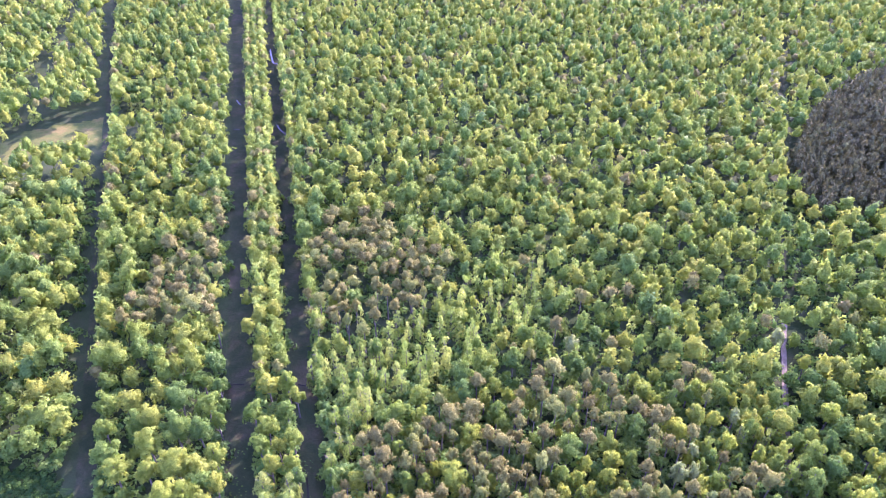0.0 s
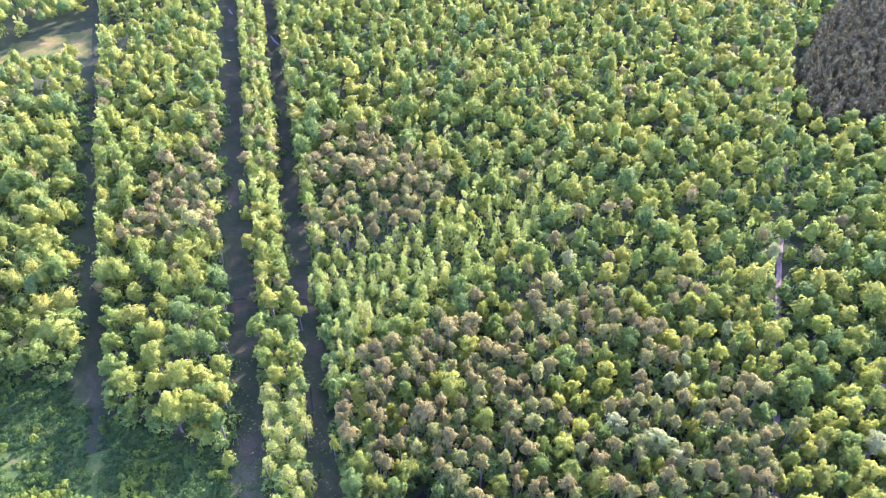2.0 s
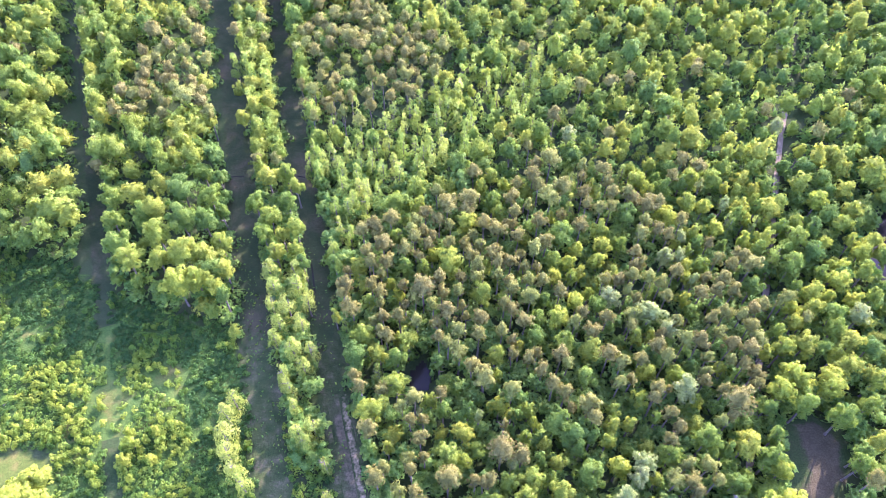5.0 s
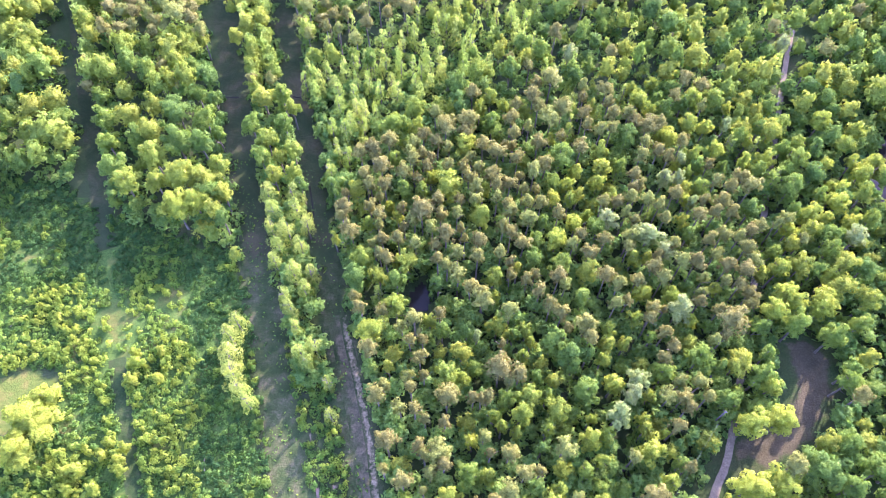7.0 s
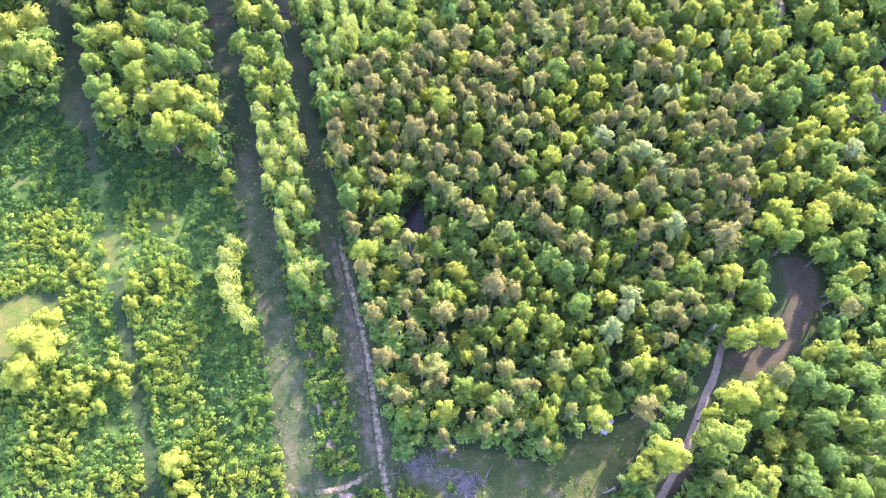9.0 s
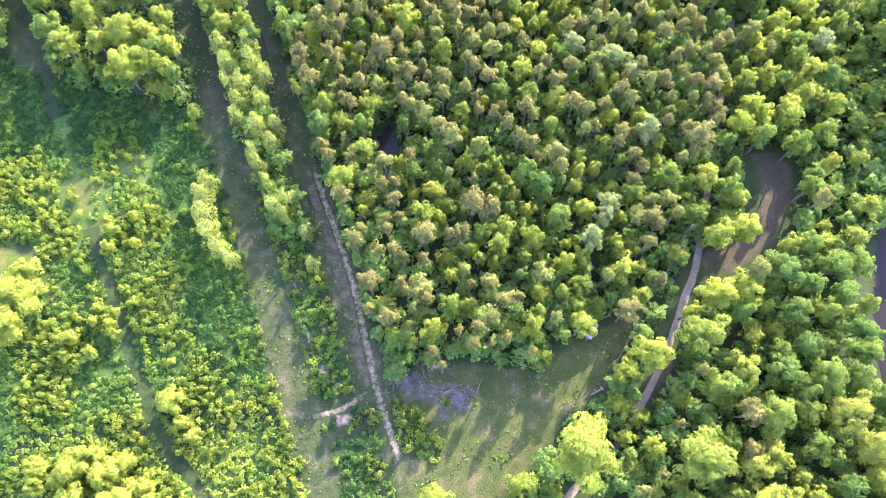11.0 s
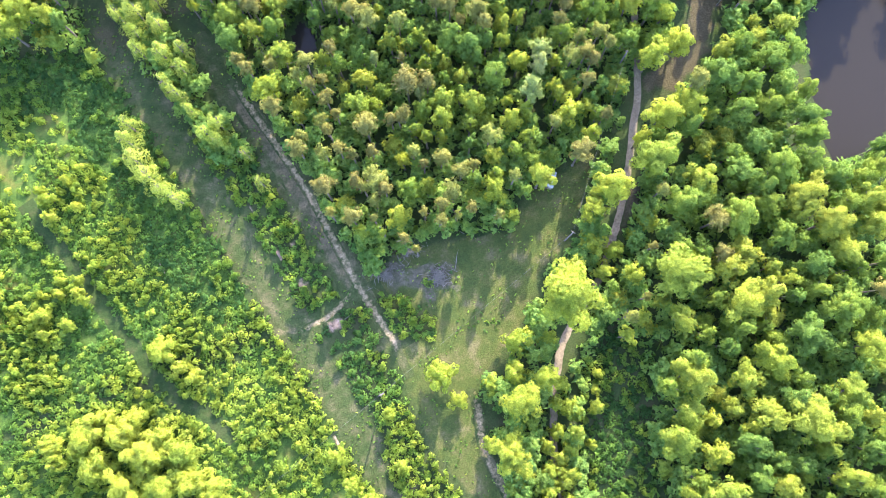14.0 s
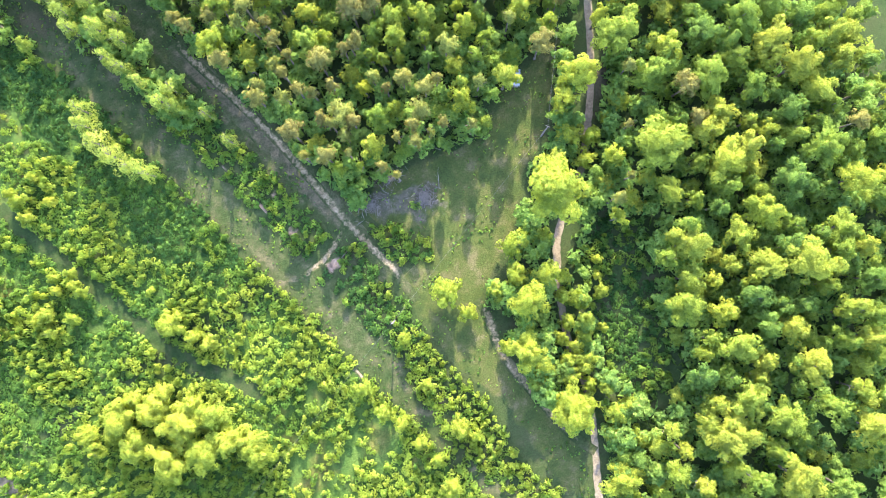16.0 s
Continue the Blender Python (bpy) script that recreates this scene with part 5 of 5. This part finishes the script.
thick = scatter((-180, 60), (120, 420), 3.7)
dense = scatter((110, 190), (290, 400), 3.5)
places = np.concatenate([places[~inside(places, PINES) & ~inside(places, PLANTATION) & ~inside(places, PINES_FAR) & ~inside(places, PINES_WEST)], thick[inside(thick, PINES_FAR) | inside(thick, PINES_WEST)], close[inside(close, PINES)], dense[inside(dense, PLANTATION)]])
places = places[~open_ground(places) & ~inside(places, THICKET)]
SURVEYED = [(-100, 124), (96, 124), (104, 60), (92, -75), (16, -75), (-30, 20), (-70, 60)]
places = places[clear_of(places, standing) | ~inside(places, SURVEYED)]
places = places[clear_of(places, standing, 0.9) | inside(places, SURVEYED)]
strip = (places[:, 0] > west_ride(places[:, 1])[0]) & (places[:, 0] < east_ride(places[:, 1])[1] + 2.2) & (places[:, 1] > 20)
places = np.concatenate([places[~strip], rows])
row_from = len(places) - len(rows)
below = inside(places, SURVEYED)
in_plant = inside(places, PLANTATION)
in_pop = inside(places, POPLARS)
in_strip = inside(places, POPLAR_STRIP) & (np.arange(len(places)) >= row_from)
in_pine = inside(places, PINES)
in_pine2 = inside(places, PINES_FAR) | inside(places, PINES_WEST)
far_off = np.hypot(places[:, 0], places[:, 1])
order = np.argsort(far_off)
LIMIT = {"sunny": 200, "bright": 200, "oak": 208, "pine": 290, "poplar": 120}
patchy = [noise.noise(Vector((x * 0.02, y * 0.02, 3.0))) for x, y in places]
for k in order:
    x, y = places[k]
    u = rng.uniform()
    if in_plant[k]:
        kind, r, h = "plantation", rng.uniform(1.6, 2.2), rng.uniform(11.5, 15)
    elif in_strip[k]:
        kind, r, h = ("sunny", rng.uniform(2.0, 2.9), rng.uniform(9.5, 13)) if u < 0.5 else ("bright", rng.uniform(1.9, 2.6), rng.uniform(10, 14))
    elif in_pop[k]:
        kind, r, h = ("poplar", rng.uniform(1.6, 2.3), rng.uniform(9, 13.5)) if u < 0.88 else ("oak", rng.uniform(2.0, 3.0), rng.uniform(8, 12))
    elif in_pine[k]:
        kind, r, h = ("pine", rng.uniform(2.1, 2.8), rng.uniform(12.5, 16)) if u < 0.64 else (("oak", rng.uniform(2.0, 3.2), rng.uniform(9, 14)) if u < 0.95 else ("poplar", rng.uniform(1.6, 2.1), rng.uniform(9, 13)))
    elif in_pine2[k]:
        kind, r, h = ("pine", rng.uniform(1.9, 2.6), rng.uniform(11, 14)) if u < 0.75 else ("oak", rng.uniform(2.0, 2.9), rng.uniform(8, 12))
    elif k >= row_from:
        kind, r, h = ("oak", rng.uniform(2.1, 3.1), rng.uniform(10, 13)) if u < 0.55 else (("poplar", rng.uniform(1.8, 2.5), rng.uniform(10, 14)) if u < 0.9 else ("pine", rng.uniform(2.0, 2.7), rng.uniform(10, 13)))
    else:
        share = 0.16 + 0.4 * max(0.0, patchy[k])
        big = 1.1 if places[k][0] > 60 and places[k][1] < 140 else 1.0
        kind, r, h = ("oak", big * rng.uniform(2.0, 3.6), rng.uniform(8.5, 16.5)) if u > share + 0.04 else (("poplar", rng.uniform(1.5, 2.2), rng.uniform(8, 13)) if u > 0.04 else ("pine", rng.uniform(2.0, 2.8), rng.uniform(11, 14)))
    if below[k]:
        kind, r, h = "oak", r * 0.9, h * 0.52
    shape = "poplar" if kind == "plantation" else kind
    spin, i, tint = rng.uniform(0, 360), int(rng.integers(0, 5)), rng.uniform()
    if kind in LIMIT and counts.get(kind, 0) < LIMIT[kind] and far_off[k] < 170:
        counts[kind] = counts.get(kind, 0) + 1
        plant(kind, x, y, r, h, spin, i, "near" if far_off[k] < 105 else "fair")
    else:
        grade = "mid" if far_off[k] < 150 else ("back" if far_off[k] < 230 else ("far" if far_off[k] < 330 else "last"))
        mass.setdefault(kind, Mass()).add(shape, grade, x, y, r if grade == "mid" else r * 1.13, h, radians(spin), i, tint)
NAMES = {"oak": ("broadleaf_woods", "distant broadleaf wood with rounded green crowns"), "pine": ("pine_woods", "distant pines with olive-brown crowns"),
         "poplar": ("young_woods", "distant slender young trees, light green"), "plantation": ("pine_plantation", "dense dark reddish-brown pine plantation")}
for kind, m in mass.items():
    m.finish(NAMES[kind][0], M[kind + "_joined"], NAMES[kind][1], "woods")

# undergrowth below the crowns
under = Mass()
places = scatter((-180, -95), (200, 260), 4.2)
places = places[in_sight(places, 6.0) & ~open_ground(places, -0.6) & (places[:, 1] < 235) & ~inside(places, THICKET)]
for x, y in places:
    r = rng.uniform(1.4, 2.8)
    under.add("bush", "far", x, y, r, rng.uniform(1.0, 3.0), rng.uniform(0, 6.28), int(rng.integers(0, 5)), rng.uniform())
low = scatter((-40, -90), (120, 130), 3.9, 0.5)
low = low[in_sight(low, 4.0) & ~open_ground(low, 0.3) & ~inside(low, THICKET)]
for x, y in low:
    under.add("oak", "shrub", x, y, rng.uniform(1.7, 2.8), rng.uniform(3.0, 6.5), rng.uniform(0, 6.28), int(rng.integers(0, 5)), rng.uniform(0.3, 1.0))
for y in np.arange(52, 340, 2.3):
    for x, some_gap in ((east_ride(y)[1], 1.4), (west_ride(y)[1], 1.2), (west_track(y)[1], 1.3)):
        if x > west_track(y)[1] - 1 and (y > 95 or x > -60):
            under.add("oak", "last", x + some_gap + rng.uniform(0, 0.8), y + rng.uniform(-0.6, 0.6), rng.uniform(1.3, 1.9), rng.uniform(4.0, 7.0), rng.uniform(0, 6.28), int(rng.integers(0, 5)), rng.uniform())
edge = scatter((-112, -95), (120, 130), 2.9, 0.5)
near = ~open_ground(edge, -0.2) & ~inside(edge, THICKET)
rim = np.zeros(len(edge), bool)
for dx, dy in ((-3, -4), (-4, 0), (3, -4), (0, -5), (4, 0)):
    rim |= open_ground(edge + np.array([dx, dy]), -0.5)
for x, y in edge[near & rim]:
    under.add("oak", "rim", x, y, rng.uniform(1.1, 1.8), rng.uniform(2.0, 6.0), rng.uniform(0, 6.28), int(rng.integers(0, 5)), rng.uniform())
under.finish("undergrowth", M["under_joined"], "dark green undergrowth below the trees", "undergrowth")

# bushes of the scrubland
SPOTS = [(-26.0, 40.2, 1.0), (-23.7, 28.8, 1.2), (-21.0, 22.5, 1.3), (-17.6, 12.4, 1.8), (-20.0, 30.5, 0.9), (-29.4, 23.7, 1.6), (-17.5, -5.0, 1.0), (-23.5, -8.2, 1.5), (-31.0, 28.7, 1.2)]
ISLANDS = [[(-14.7, 14.6), (-10.3, 13.1), (-12.0, -0.3), (-13.3, -4.5), (-17.9, -3.4), (-19.5, 6.7), (-21.5, 10.9)], [(-28.4, 9.3), (-25.5, 5.5), (-25.4, -5.0), (-29.3, -9.1), (-32.0, -0.9), (-32.3, 7.1)], [(-7.1, 15.1), (-3.5, 13.5), (1.1, 6.0), (-0.5, 2.4), (-4.4, 3.5), (-7.0, 7.8)], [(-6.6, 28.1), (-3.2, 24.6), (-5.0, 18.5), (-8.2, 20.8), (-8.5, 24.6)], [(1.7, 15.0), (9.3, 12.8), (6.7, 12.9), (2.2, 13.0)], [(-14.4, -4.1), (-12.0, -10.8), (-11.6, -29.2), (-7.4, -37.1), (-2.1, -49.4), (-7.6, -49.8), (-12.8, -41.5), (-16.8, -31.2), (-16.2, -13.4)]]
STRAW = [(-94.0, 82.0, 3.5), (-58.3, 70.8, 4.5), (-69.8, 64.8, 5.0), (-66.8, 58.2, 3.5), (-98.0, 40.0, 5.0), (-40.0, -20.0, 6.0), (-34.0, -8.0, 3.0), (-28.0, -21.0, 5.0)]
scrub = Mass()
places = scatter((-130, -95), (60, 112), 1.3, 0.6)
places = places[(places[:, 0] < 20) | inside(places, THICKET)]
wild = inside(places, CLEARING) | ((places[:, 1] < 60) & (places[:, 0] < -17 - 0.2403 * places[:, 1]))
wild |= (places[:, 1] < -6) & (places[:, 0] < -4 + 0.06 * places[:, 1])
wild |= (places[:, 0] > -18.6 - 0.2403 * places[:, 1]) & (places[:, 0] < -9.5 - 0.2285 * places[:, 1]) & (places[:, 1] < 56) & (places[:, 1] > -9)
wild |= inside(places, THICKET)
islands = np.zeros(len(places), bool)
for poly in ISLANDS:
    islands |= inside(places, poly)
    wild |= inside(places, poly)
wild &= ~between(places, west_ride, -60, 120, -0.7) & ~between(places, east_ride, 4, 120, 0.0) & ~inside(places, LAWN) & ~inside(places, MEADOW) & (off_line(places, LANE) > 1.8)
wild &= (off_line(places, SCRUB_TRACK) > 1.3) & ~between(places, west_track, 62, 110, -1.6)
wild |= islands
places = places[wild & in_sight(places, 6.0)]
some = 0
for x, y in places:
    d = noise.noise(Vector((x * 0.055, y * 0.055, 1.0))) + 0.5 * noise.noise(Vector((x * 0.2, y * 0.2, 5.0)))
    bare = min(math.hypot(x - a, y - c) / w for a, c, w in STRAW)
    if min(math.hypot(x - a, y - c) / w for a, c, w in SPOTS) < 1.0 or off_line(np.array([[x, y]]), CROSS)[0] < 1.5:
        continue
    if (bare < 1 + 0.6 * d and rng.uniform() < 0.72) or (d < -0.35 and rng.uniform() < 0.35):
        continue
    beside = float(off_line(np.array([[x, y]]), SCRUB_TRACK)[0])
    tall = noise.noise(Vector((x * 0.1, y * 0.1, 8.0))) + 0.7 * noise.noise(Vector((x * 0.28, y * 0.28, 3.0))) + (0.3 if beside < 4.2 and y < 60 else 0.0)
    verge = x > -18.6 - 0.2403 * y and x < 5 and y > -9
    sunny_side = x < 5 and not verge and y < 74 and (y < 22 or x < west_ride(y)[0] - 12.5)
    tall += (0.34 if y < 12 else 0.2) if sunny_side else (0.26 if verge else (0.08 if x > 5 else -0.12))
    r = rng.uniform(0.7, 1.25)
    # Tint carries sun and tree shade: yellow in the sunny zone, dark green elsewhere.
    yellow = float(np.clip(((0.55 if y < 8 else 0.36) if sunny_side else (0.16 if verge else 0.03)) + 0.3 * d + rng.normal(0, 0.13), 0, 0.8))
    if tall > 0.12 and beside > 2.3 and rng.uniform() < 0.7:
        r, h = r * rng.uniform(0.75, 1.15), rng.uniform(0.7, 1.5) + (1.2 if y < 8 else 1.7) * min(tall, 0.7)
        # Tall bushes are tinted yellower than low ones, as sunlit tops.
        yellow = float(np.clip(0.7 + 0.3 * d + rng.normal(0, 0.18), 0.3, 1)) if sunny_side else rng.uniform(0.25, 0.8 if verge else 0.6)
        if some < 290 and rng.uniform() < 0.3:
            some += 1
            plant("bush" if yellow < 0.5 else "yellow_bush", x, y, r * 1.3, h, rng.uniform(0, 360), int(rng.integers(0, 5)))
        else:
            scrub.add("bush", "high", x, y, r, h, rng.uniform(0, 6.28), int(rng.integers(0, 5)), yellow)
    else:
        scrub.add("bush", "low", x, y, r, rng.uniform(0.4, 1.0), rng.uniform(0, 6.28), int(rng.integers(0, 5)), yellow)
scrub.finish("scrub", M["bush_joined"], "dense low green scrub and saplings", "scrub")

for i, (x, y, r) in enumerate(STRAW):
    ring = [(x + r * 1.15 * math.cos(a) * (1 + 0.35 * math.sin(3 * a + x)), y + r * 1.15 * math.sin(a) * (1 + 0.35 * math.cos(2 * a + y))) for a in np.arange(0, 6.28, 0.6)]
    patch("dry_grass", ring, 0.024 + 0.0035 * i, M["dry_grass"], "straw-coloured dry grass between the bushes", "dry grass", 0.8, 2.0, soft=4.0)
for x, y, r in SPOTS:
    ring = [(x + r * 1.1 * math.cos(a) * (1 + 0.3 * math.sin(3 * a + x)), y + r * 1.1 * math.sin(a) * (1 + 0.3 * math.cos(2 * a + y))) for a in np.arange(0, 6.28, 0.6)]
    patch("bare_spot", ring, 0.055, M["red_earth"], "reddish bare earth between low bushes", "bare earth", 0.4, 0.8, soft=1.0)

# grass tufts on the open ground
tufts = Mass()
places = scatter((-60, -70), (60, 110), 0.85, 0.6)
grassy = between(places, west_ride, -60, 110, -0.2) | between(places, east_ride, 4, 110, -0.2) | inside(places, LAWN)
grassy &= (off_line(places, PATH) > 0.7) & (off_line(places, DRIVE) > 0.9) & (off_line(places, LANE) > 1.3)
for x, y in places[grassy]:
    d = noise.noise(Vector((x * 0.16, y * 0.16, 2.0)))
    if rng.uniform() < (0.42 if x < -12 - 0.23 * y else 0.16) + 0.8 * d:
        r = rng.uniform(0.12, 0.34) * (1.3 if d > 0.2 else 1.0)
        tufts.add("bush", "tuft", x, y, r, r * 0.5 + 0.1, rng.uniform(0, 6.28), int(rng.integers(0, 5)), float(np.clip(0.25 + rng.normal(0, 0.2), 0, 1)))
tufts.finish("grass_tufts", M["bush_joined"], "tufts of green grass and weeds on open ground", "grass")

# ---------------------------------------------------------------- small things


def rod(points, radii, sides=6):
    """A tapered rod along points, as vertices and faces with closed ends."""
    verts, faces = [], []
    for k, (p, q) in enumerate(zip(points, radii)):
        p = Vector(p)
        d = (Vector(points[min(k + 1, len(points) - 1)]) - Vector(points[max(k - 1, 0)])).normalized()
        u = d.orthogonal().normalized()
        v = d.cross(u)
        for i in range(sides):
            t = 6.283 * i / sides
            verts.append(p + q * (u * math.cos(t) + v * math.sin(t)))
        if k:
            for i in range(sides):
                a, c = (k - 1) * sides + i, (k - 1) * sides + (i + 1) % sides
                faces.append((a, c, c + sides, a + sides))
    n = len(verts)
    for i in range(1, sides - 2, 2):
        faces += [(0, i, i + 1, i + 2), (n - sides, n - sides + i, n - sides + i + 1, n - sides + i + 2)]
    return verts, faces


def box(x0, y0, z0, x1, y1, z1):
    v = [(x, y, z) for z in (z0, z1) for x, y in ((x0, y0), (x1, y0), (x1, y1), (x0, y1))]
    return v, [(3, 2, 1, 0), (4, 5, 6, 7), (0, 1, 5, 4), (1, 2, 6, 5), (2, 3, 7, 6), (3, 0, 4, 7)]


def solid(name, geometry, material, parent, label=""):
    return part(name, put_mesh(name, geometry[0], geometry[1], material), parent, label)


def brush_pile(x, y, spread_x, spread_y, n, high, seed, label):
    r = np.random.default_rng(seed)
    pile = tagged(new("brush_pile"), label, "brush pile", "brush piles")
    pile.location = (x, y, 0)
    meshes = []
    for i in range(8):
        bend = r.uniform(-0.12, 0.12, 2)
        meshes.append(put_mesh("branch", *rod([(-0.5, 0, 0), (-0.1, bend[0], 0.02), (0.25, bend[1], 0), (0.5, bend[0] - bend[1], 0.03)], [0.03, 0.027, 0.02, 0.01], 5), M["dead_wood"]))
    for i in range(n):
        d = abs(r.normal(0, 0.5))
        a = r.uniform(0, 6.283)
        px, py = np.clip(d, 0, 1.2) * spread_x * math.cos(a), np.clip(d, 0, 1.2) * spread_y * math.sin(a)
        length = r.uniform(0.8, 2.6)
        fat = r.uniform(0.8, 2.4)
        br = part("branch", meshes[i % 8], pile)
        z = 0.1 + r.uniform(0, high) * max(0.0, 1 - d)
        br.matrix_basis = Matrix.LocRotScale((px, py, z), Euler((r.uniform(0, 6), r.normal(0, 0.12), r.uniform(0, 6.283))), (length, fat, fat))
    return pile


brush_pile(5.2, 14.2, 3.0, 2.2, 150, 0.9, 3, "grey pile of cut branches heaped on the lawn")
brush_pile(-4.6, 18.6, 4.0, 2.6, 110, 0.25, 4, "grey cut twigs and branches scattered at the wood edge")
brush_pile(1.0, 21.0, 4.0, 2.4, 90, 0.25, 5, "grey cut twigs and branches scattered at the wood edge")


def fallen_log(x, y, length, turn, thick, seed):
    r = np.random.default_rng(seed)
    log = tagged(new("fallen_log"), "pale bare fallen log lying on the ground", "log", "fallen logs")
    log.matrix_basis = pose(x, y, 0.12 + thick, 0, 0, turn)
    stem = solid("trunk", rod([(-length / 2, 0, 0), (-length * 0.2, r.uniform(-0.1, 0.1), 0.03), (length * 0.2, r.uniform(-0.15, 0.15), 0), (length / 2, 0, 0.05)], [thick, thick * 0.9, thick * 0.7, thick * 0.35], 8), M["dead_wood"], log)
    for i in range(2):
        s = r.uniform(-0.3, 0.3) * length
        e = r.choice((-1, 1)) * r.uniform(0.4, 0.9)
        solid("limb", rod([(s, 0, 0), (s + 0.3, e * 0.5, 0.1), (s + 0.6, e, 0.15)], [thick * 0.4, thick * 0.3, thick * 0.1], 5), M["dead_wood"], stem)


for i, (x, y, length, turn, thick) in enumerate(((4.9, 24.6, 2.6, 12, 0.10), (9.6, 16.2, 4.0, 60, 0.08), (-13.8, 13.2, 3.0, 20, 0.10), (-46.0, 35.0, 3.0, 100, 0.09), (-62.0, 18.0, 3.2, 35, 0.1), (-92.0, 66.0, 3.5, 60, 0.1),
                                                 (12.0, 21.5, 2.5, 130, 0.07))):
    fallen_log(x, y, length, turn, thick, i)


def utility_pole(x, y, turn, high=9.5):
    pole = tagged(new("utility_pole"), "weathered wooden utility pole with a single wire", "utility pole", "utility poles")
    pole.matrix_basis = pose(x, y, 0, 0, 0, turn)
    solid("pole", rod([(0, 0, -0.1), (0, 0, high * 0.5), (0, 0, high)], [0.17, 0.15, 0.12], 10), M["wood"], pole)
    arm = solid("crossarm", box(-0.45, 0.13, high - 0.75, 0.45, 0.24, high - 0.62), M["wood"], pole)
    for s in (-0.35, 0.35):
        solid("insulator", rod([(s, 0.18, high - 0.62), (s, 0.18, high - 0.5), (s, 0.18, high - 0.42)], [0.03, 0.05, 0.03], 8), M["bark"], arm, "brown porcelain insulator")
    return Vector((x, y, high))


def wire(a, b, sag):
    pts = [a.lerp(b, t / 16) - Vector((0, 0, 4 * sag * (t / 16) * (1 - t / 16))) for t in range(17)]
    me = put_mesh("wire", *rod(pts, [0.016] * 17, 4), M["wire"])
    tagged(new("overhead_wire", me), "thin grey overhead wire strung between poles", "wire", "overhead wires")


M["wire"] = plain("wire_metal", [(0.3, (0.14, 0.135, 0.13)), (0.7, (0.2, 0.195, 0.185))], 3.0, 0.6, 0.02, 9.0, 0.3)
tops = [utility_pole(x, y, t) for x, y, t in ((54.5, 42.0, -40), (31.2, 12.3, -55), (-12.8, -3.4, -70), (-58.0, -19.0, -72))]
for a, c in zip(tops, tops[1:]):
    wire(a, c, 1.1)


def shed(x, y, turn):
    hut = tagged(new("shed"), "small wooden shed with a pale blue-grey metal roof under a tree", "shed")
    hut.matrix_basis = pose(x, y, 0, 0, 0, turn)
    w, d, h = 1.15, 1.5, 2.1
    for name, g in (("wall", box(-w, -d, 0, w, -d + 0.1, h)), ("wall", box(-w, d - 0.1, 0, w, d, h)), ("wall", box(-w, -d + 0.1, 0, -w + 0.1, d - 0.1, h)), ("wall", box(w - 0.1, -d + 0.1, 0, w, d - 0.1, h))):
        solid(name, g, M["shed_wall"], hut)
    door = solid("door", box(-0.45, -d - 0.04, 0.05, 0.45, -d - 0.003, 1.9), M["wood"], hut, "weathered plank door")
    solid("handle", box(0.3, -d - 0.08, 0.95, 0.34, -d - 0.041, 1.1), M["steel"], door, "grey steel handle")
    for s in (-1, 1):
        verts, faces = [], []
        n = 24
        for i in range(n + 1):
            yy = -d - 0.2 + (2 * d + 0.4) * i / n
            up = 0.02 * (i % 2)
            verts += [(0, yy, h + 0.62 + up), (s * (w + 0.25), yy, h - 0.05 + up), (0, yy, h + 0.58 + up), (s * (w + 0.25), yy, h - 0.09 + up)]
            if i:
                a = 4 * (i - 1)
                faces += [(a, a + 1, a + 5, a + 4), (a + 2, a + 6, a + 7, a + 3)]
        solid("roof_panel", (verts, faces), M["roof"], hut, "corrugated pale metal roof sheet")
    solid("ridge_cap", box(-0.12, -d - 0.22, h + 0.60, 0.12, d + 0.22, h + 0.67), M["roof"], hut)
    for s in (-1, 1):
        yy = s * (d - 0.05)
        solid("gable", ([(-w, yy - 0.04, h), (w, yy - 0.04, h), (0.04, yy - 0.04, h + 0.54), (-0.04, yy - 0.04, h + 0.54), (-w, yy + 0.04, h), (w, yy + 0.04, h), (0.04, yy + 0.04, h + 0.54), (-0.04, yy + 0.04, h + 0.54)],
               [(0, 1, 2, 3), (7, 6, 5, 4), (0, 3, 7, 4), (1, 5, 6, 2)]), M["shed_wall"], hut)


shed(32.3, 24.9, -35)

# standing water in the rides
for name_line, w in (([(-94.8, 376.3), (-91.2, 363.1), (-89.1, 356.7), (-86.1, 355.2)], 0.9), ([(-73.4, 284.2), (-70.6, 278.8), (-67.2, 274.5)], 0.5), ([(-97.2, 310.1), (-95.3, 306.4), (-94.2, 305.2)], 0.5), ([(-91.6, 279.1), (-89.8, 279.7), (-88.3, 279.7)], 0.5), ([(-56.3, 130.3), (-54.3, 130.5), (-52.6, 130.5)], 0.3), ([(-38.3, 130.6), (-36.6, 130.2), (-35.0, 129.9)], 0.35), ([(-31.4, 101.6), (-30.9, 99.5), (-30.1, 95.4), (-29.6, 93.0)], 0.35)):
    ribbon("puddle", name_line, w, 0.16, M["water"], "shallow bright puddle lying across the forest ride", "puddle", 1.5, 4)
